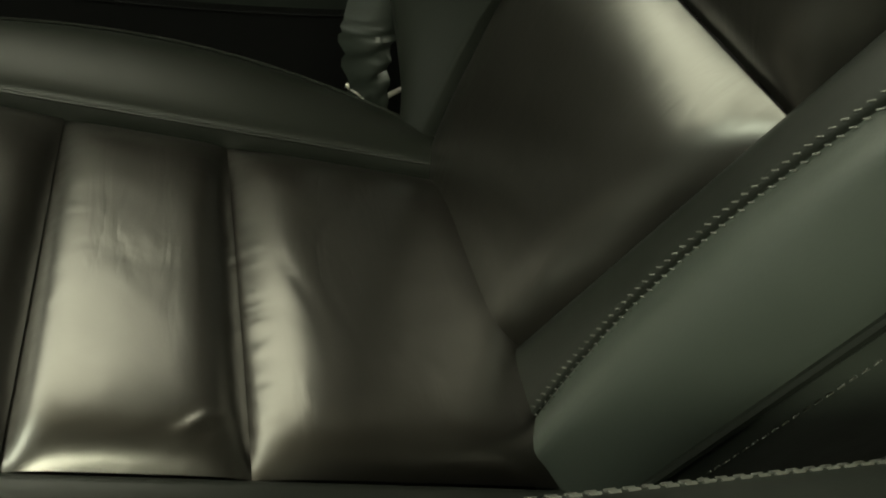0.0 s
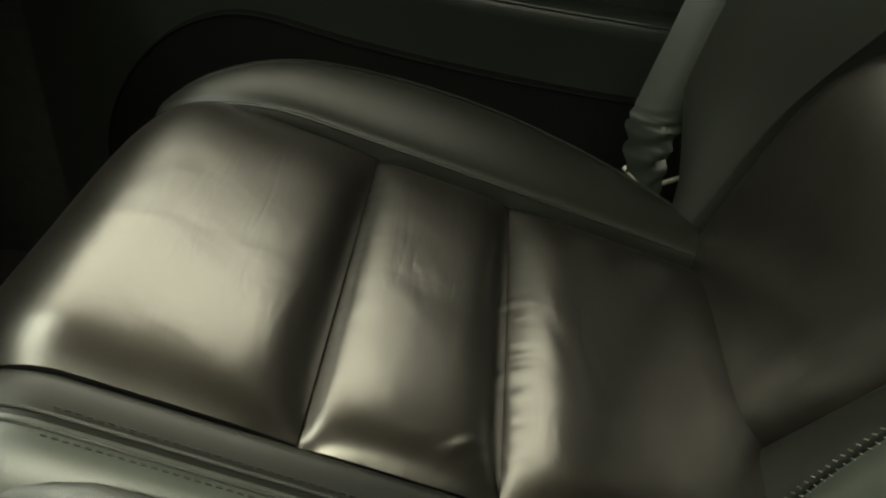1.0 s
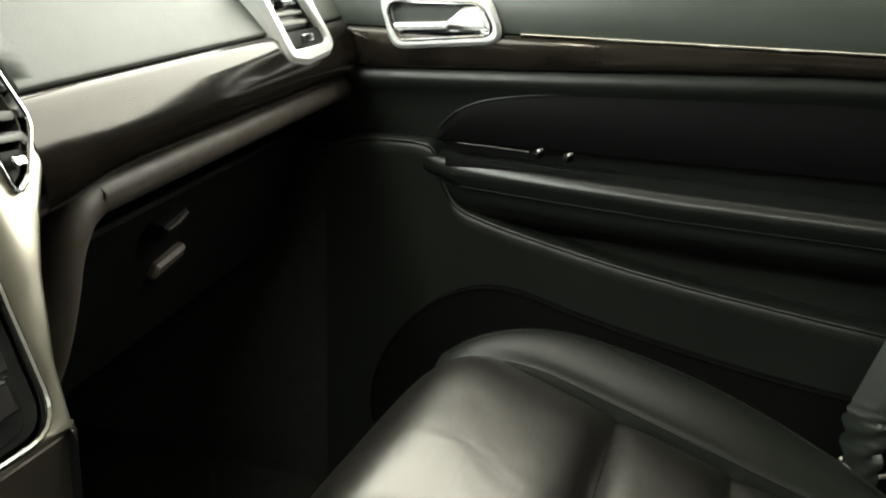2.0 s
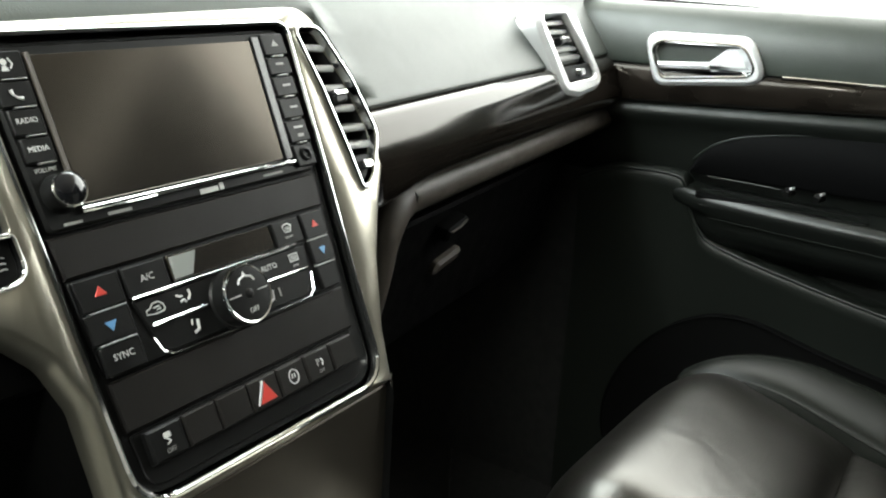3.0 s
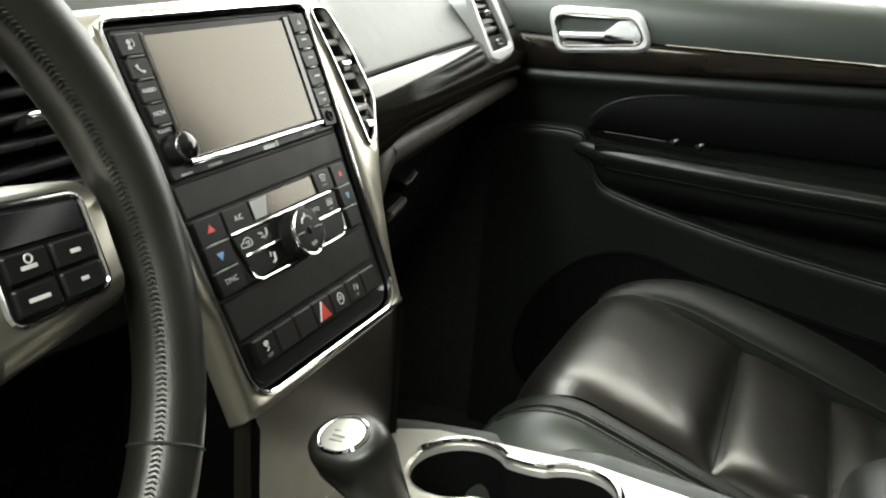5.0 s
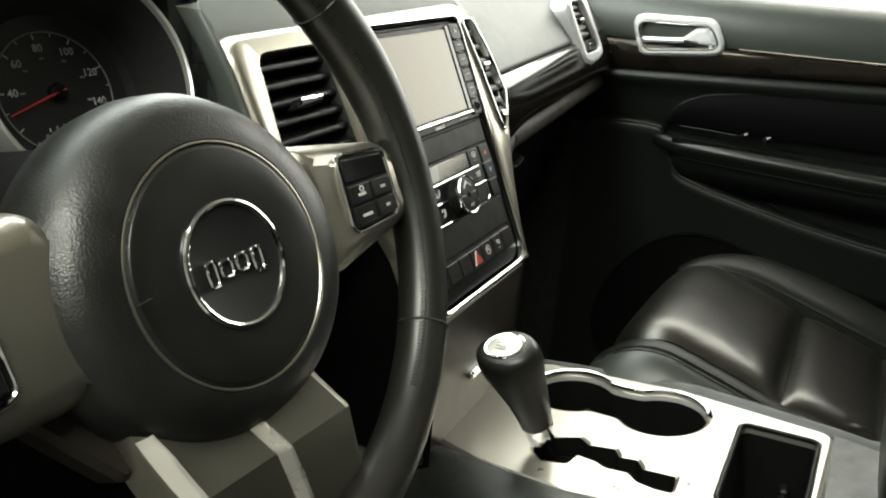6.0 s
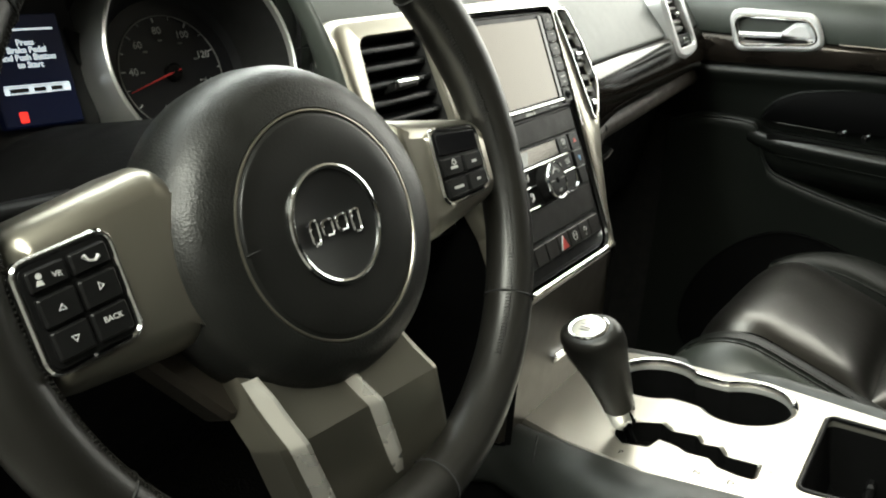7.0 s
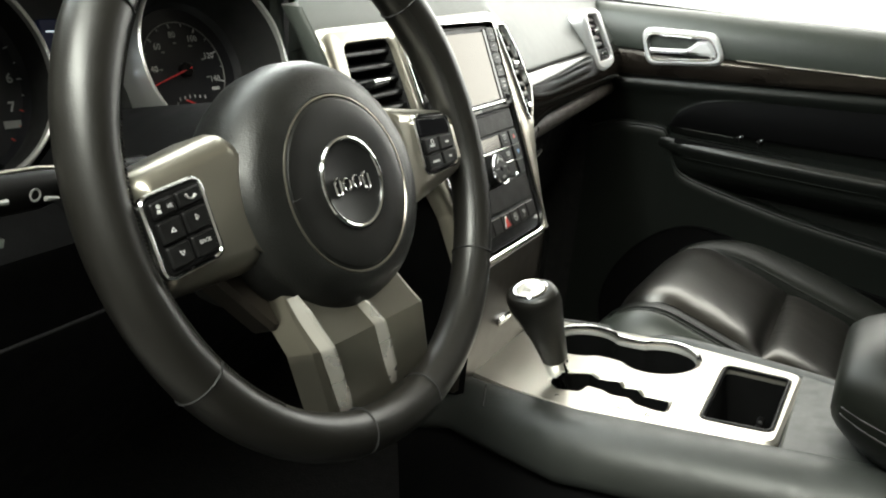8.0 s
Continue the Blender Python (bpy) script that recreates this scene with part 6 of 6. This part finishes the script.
def door_skin(points_at, y_list):
    """A skin from sections (x, z) at places along the door."""
    return loft([[(x, y, z) for x, z in points_at(y)] for y in y_list])


YL = [0.20, 0.16, 0.12, 0.09, 0.05, 0.0, -0.06, -0.12, -0.2, -0.3, -0.42, -0.55, -0.7, -0.85, -1.0]


def trim_top(y):
    return 0.609 + 0.004 * min(1, (0.09 - y) / 0.2) + (-0.025 * (y + 0.1) if y < -0.1 else 0)


def trim_low(y):
    return 0.562 + 0.070 * max(0, 0.09 - y) * (1.0 if y > -0.45 else 0.9)


def belt_z(y):
    return 0.678 - 0.02 * y


part("upper_skin", door_skin(lambda y: [(0.775, belt_z(y) + 0.002), (0.745, belt_z(y) + 0.003), (0.728, belt_z(y) - 0.002), (0.716, belt_z(y) - 0.014), (0.709, (belt_z(y) + trim_top(y)) / 2), (0.707, trim_top(y) + 0.006), (0.7085, trim_top(y) + 0.001), (0.725, trim_top(y))], YL), DOOR_SKIN, door, "grey-black padded upper door skin", angle=60)
part("trim_strip", door_skin(lambda y: [(0.722, trim_top(y)), (0.7075, trim_top(y) - 0.001), (0.7045, trim_top(y) - 0.006), (0.7035, (trim_top(y) + trim_low(y)) / 2), (0.7045, trim_low(y) + 0.005), (0.7075, trim_low(y) + 0.001), (0.722, trim_low(y))], YL), TRIM, door, "dark glossy wood-grain strip", angle=60)
part("trim_edge", sweep([(0.7065, y, trim_top(y) + 0.0005) for y in YL if y < -0.10], 0.0012, 6), CHROME, door, "thin bright edge")


def mid_sec(y):
    t = trim_low(y)
    return [(0.722, t), (0.7065, t - 0.001), (0.7005, t - 0.007), (0.7005, t - 0.014), (0.706, t - 0.022), (0.712, t - 0.03), (0.716, t - 0.05), (0.722, 0.49), (0.735, 0.47), (0.740, 0.36), (0.742, 0.10), (0.742, 0.0)]


part("middle_skin", door_skin(mid_sec, YL), DOOR_MID, door, "door skin darkened for the shade below the trim", angle=60)
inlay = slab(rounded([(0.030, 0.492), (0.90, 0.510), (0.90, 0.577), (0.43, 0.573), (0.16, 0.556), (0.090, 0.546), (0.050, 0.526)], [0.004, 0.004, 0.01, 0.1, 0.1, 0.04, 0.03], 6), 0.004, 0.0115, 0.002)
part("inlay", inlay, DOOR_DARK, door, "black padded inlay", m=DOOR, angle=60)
INLAY_TOP = smooth_curve([(0.036, 0.508, 0), (0.055, 0.527, 0), (0.088, 0.542, 0), (0.16, 0.555, 0), (0.30, 0.567, 0), (0.43, 0.575, 0), (0.70, 0.583, 0), (0.90, 0.585, 0)], 5)
part("inlay_piping", sweep([(0.7085, -p[0], p[1]) for p in INLAY_TOP], 0.0012, 6), DOOR_LOW, door)

# Armrest with its switches.
ARM_Y = [-0.020, -0.026, -0.04, -0.07, -0.12, -0.2, -0.3, -0.42, -0.55, -0.70, -0.82]


def arm_sec(y):
    g = min(1.0, math.sqrt(max(0.0, (-0.016 - y) / 0.05)))
    z = 0.4795 - 0.006 * g
    w = 0.722 - (0.036 + 0.026 * min(1, max(0, (-0.02 - y) / 0.25))) * (0.5 + 0.5 * g)
    return smooth_curve([(0.735, y, z + 0.003), (w + 0.014, y, z + 0.003), (w + 0.004, y, z), (w, y, z - 0.008), (w + 0.003, y, z - 0.018), (w + 0.008, y, z - 0.026 * g - 0.002), (w + 0.016, y, z - 0.045 * g - 0.004), (0.735, y, z - 0.075 * g - 0.004)], 3)


arm = part("armrest", loft([arm_sec(y) for y in ARM_Y]), ARM_SKIN, door, "padded leather armrest", angle=70)
for dz in (0.0, 0.006):
    part("armrest_stitch", sweep([(arm_sec(y)[13][0] - 0.0006, y, 0.4555 - dz) for y in ARM_Y[3:]], 0.0008, 5), DOOR_LOW, arm)
swp = part("switch_panel", slab(rounded([(0.050, 0.684), (0.052, 0.712), (0.235, 0.706), (0.238, 0.680), (0.20, 0.678)], 0.005), 0.0, 0.008, 0.002), BLACK, door, "black switch panel", m=frame_matrix((0, 0, 0.478), (0, -1, 0), (1, 0, 0)) @ Matrix.Diagonal((1, 1, -1, 1)))
for y0, x0 in ((-0.150, 0.686), (-0.182, 0.683)):
    part("switch", sweep([(x0 - 0.006, y0, 0.4935), (x0, y0 - 0.002, 0.4955), (x0 + 0.010, y0 - 0.004, 0.4935)], [0.004, 0.0055, 0.004], 10), BUTTON, door, "small black switch")
    part("switch_tip", sweep([(x0 - 0.004, y0 - 0.004, 0.5000), (x0 + 0.004, y0 - 0.006, 0.5000)], 0.0016, 6), SATIN, door, "bright switch edge")
part("pull_slot", slab(rounded([(0.058, 0.680), (0.060, 0.706), (0.140, 0.702), (0.138, 0.676)], 0.004), 0.013, 0.0135, 0.0002), DARK, door, m=frame_matrix((0, 0, 0.4772), (0, -1, 0), (1, 0, 0)) @ Matrix.Diagonal((1, 1, -1, 1)))
part("slot_edge", sweep([(0.7035, -0.058, 0.4930), (0.7030, -0.10, 0.4932), (0.701, -0.140, 0.4930)], 0.0009, 6), DARK_THREAD, door)

# The lower panel, whose top edge sweeps down from a shelf at the front.
SWEEP = [(-0.10, 0.470), (-0.06, 0.487), (-0.02, 0.492), (0.020, 0.492), (0.034, 0.484), (0.046, 0.452), (0.064, 0.425), (0.10, 0.412), (0.16, 0.399), (0.263, 0.381), (0.36, 0.369), (0.473, 0.358), (0.60, 0.347), (0.80, 0.326), (1.0, 0.320)]
curve = smooth_curve([(a, b, 0) for a, b in SWEEP], 5)
rows = []
for a, b, _ in curve:
    y = -a
    rows.append([(0.745, y, b - 0.004), (0.712, y, b + 0.001), (0.701, y, b - 0.002), (0.696, y, b - 0.009), (0.698, y, b - 0.02), (0.703, y, b - 0.05), (0.708, y, b - 0.12), (0.712, y, 0.12), (0.716, y, 0.0)])
part("lower_panel", loft(rows), DOOR_LOW, door, "moulded lower door panel, darkened for shade", angle=60)
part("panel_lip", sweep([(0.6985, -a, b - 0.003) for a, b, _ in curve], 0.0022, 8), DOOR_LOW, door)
# A flat black shape paints the shaded hollow of the map pocket.
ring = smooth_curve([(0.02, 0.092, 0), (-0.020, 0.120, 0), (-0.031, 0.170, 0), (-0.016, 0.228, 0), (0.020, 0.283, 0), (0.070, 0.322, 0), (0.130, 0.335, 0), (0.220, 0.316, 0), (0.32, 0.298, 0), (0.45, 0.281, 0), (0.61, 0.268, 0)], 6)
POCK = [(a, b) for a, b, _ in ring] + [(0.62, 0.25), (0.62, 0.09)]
part("pocket_mouth", slab(POCK, 0.004, 0.0275, 0.002), VOID, door, "flat black panel for the map pocket's shade", m=DOOR)
part("pocket_rim", sweep([(0.6915, -a, b) for a, b in POCK], 0.0014, 8, closed=True), VOID, door, "pocket rim in the shade black")
# Handle.
HB = rounded([(-0.041, 0.6485), (0.083, 0.6530), (0.109, 0.6040), (-0.0205, 0.5880)], [0.018, 0.024, 0.020, 0.018], 7)
HI = rounded([(-0.029, 0.6375), (0.075, 0.6415), (0.094, 0.6130), (-0.0125, 0.5995)], [0.012, 0.018, 0.012, 0.010], 7)
handle = part("handle_bezel", slab(HB, 0.004, 0.022, 0.004, holes=[HI]), SATIN, door, "rounded silver handle bezel", m=DOOR)
part("handle_rim", slab(inset(HI, -0.0035), 0.018, 0.0230, 0.0012, holes=[HI]), CHROME, handle, m=Matrix.Identity(4))
part("handle_cup", slab(inset(HI, -0.001), 0.0, 0.003, 0.0005), DARK, handle, "black handle cup", m=Matrix.Identity(4))
lever_bm = sweep([(-0.020, 0.6125, 0.016), (0.010, 0.6150, 0.020), (0.042, 0.6180, 0.020)], [0.0040, 0.0042, 0.0042], 10)
part("pull", lever_bm, SATIN, handle, "chrome handle pull", m=Matrix.Identity(4))
part("pull_grip", slab(rounded([(0.030, 0.6140), (0.046, 0.6270), (0.057, 0.6375), (0.072, 0.6390), (0.083, 0.6290), (0.089, 0.6160), (0.070, 0.6135)], [0.003, 0.010, 0.008, 0.008, 0.008, 0.004, 0.006]), 0.006, 0.021, 0.005), SATIN, handle, "broad chrome grip", m=Matrix.Identity(4))
# Added dark bar that draws the shade beneath the pull.
part("pull_shade", sweep([(-0.016, 0.6065, 0.013), (0.030, 0.6110, 0.017), (0.060, 0.6120, 0.017), (0.086, 0.6135, 0.013)], 0.0032, 10), GLOSS, handle, "glossy dark bar for the shade under the pull", m=Matrix.Identity(4))
for x, y in ((-0.012, 0.6080), (0.080, 0.6125)):
    part("pull_pivot", lathe([(0.0, 0.0195), (0.0022, 0.0190), (0.0030, 0.0175), (0.0030, 0.010)][::-1], 16, at=(x, y)), CHROME, handle, "chrome pivot cap", m=Matrix.Identity(4))
part("lock_tab", slab(rect(-0.026, 0.6030, -0.016, 0.6080, 0.001), 0.006, 0.012, 0.001), BLACK, handle, m=Matrix.Identity(4))
part("handle_line", sweep([(-0.014, 0.5852, 0.010), (0.010, 0.5855, 0.011), (0.060, 0.5925, 0.011), (0.098, 0.5985, 0.011), (0.108, 0.6020, 0.009)], 0.0012, 6), SATIN, door, "thin bright line under the handle", m=DOOR)
part("outer_shell", box_bm(0.775, -1.02, 0.02, 0.80, 0.40, 0.682), DARK, door)
part("mirror_sail", slab(rounded([(-0.40, 0.690), (-0.10, 0.690), (-0.33, 0.80)], 0.01), -0.03, -0.02, 0.002), DARK, door, m=DOOR)
# Small loose things down in the footwell.
hook = thing("floor_hook", "small grey carpet hook in the footwell", "hook")
part("shank", sweep([(0.595, 0.198, 0.0), (0.596, 0.198, 0.070), (0.598, 0.200, 0.078)], [0.003, 0.0015, 0.0015], 8), DARK, hook)
part("tip", sweep([(0.594, 0.196, 0.078), (0.602, 0.203, 0.085)], 0.002, 8), FILLER, hook)
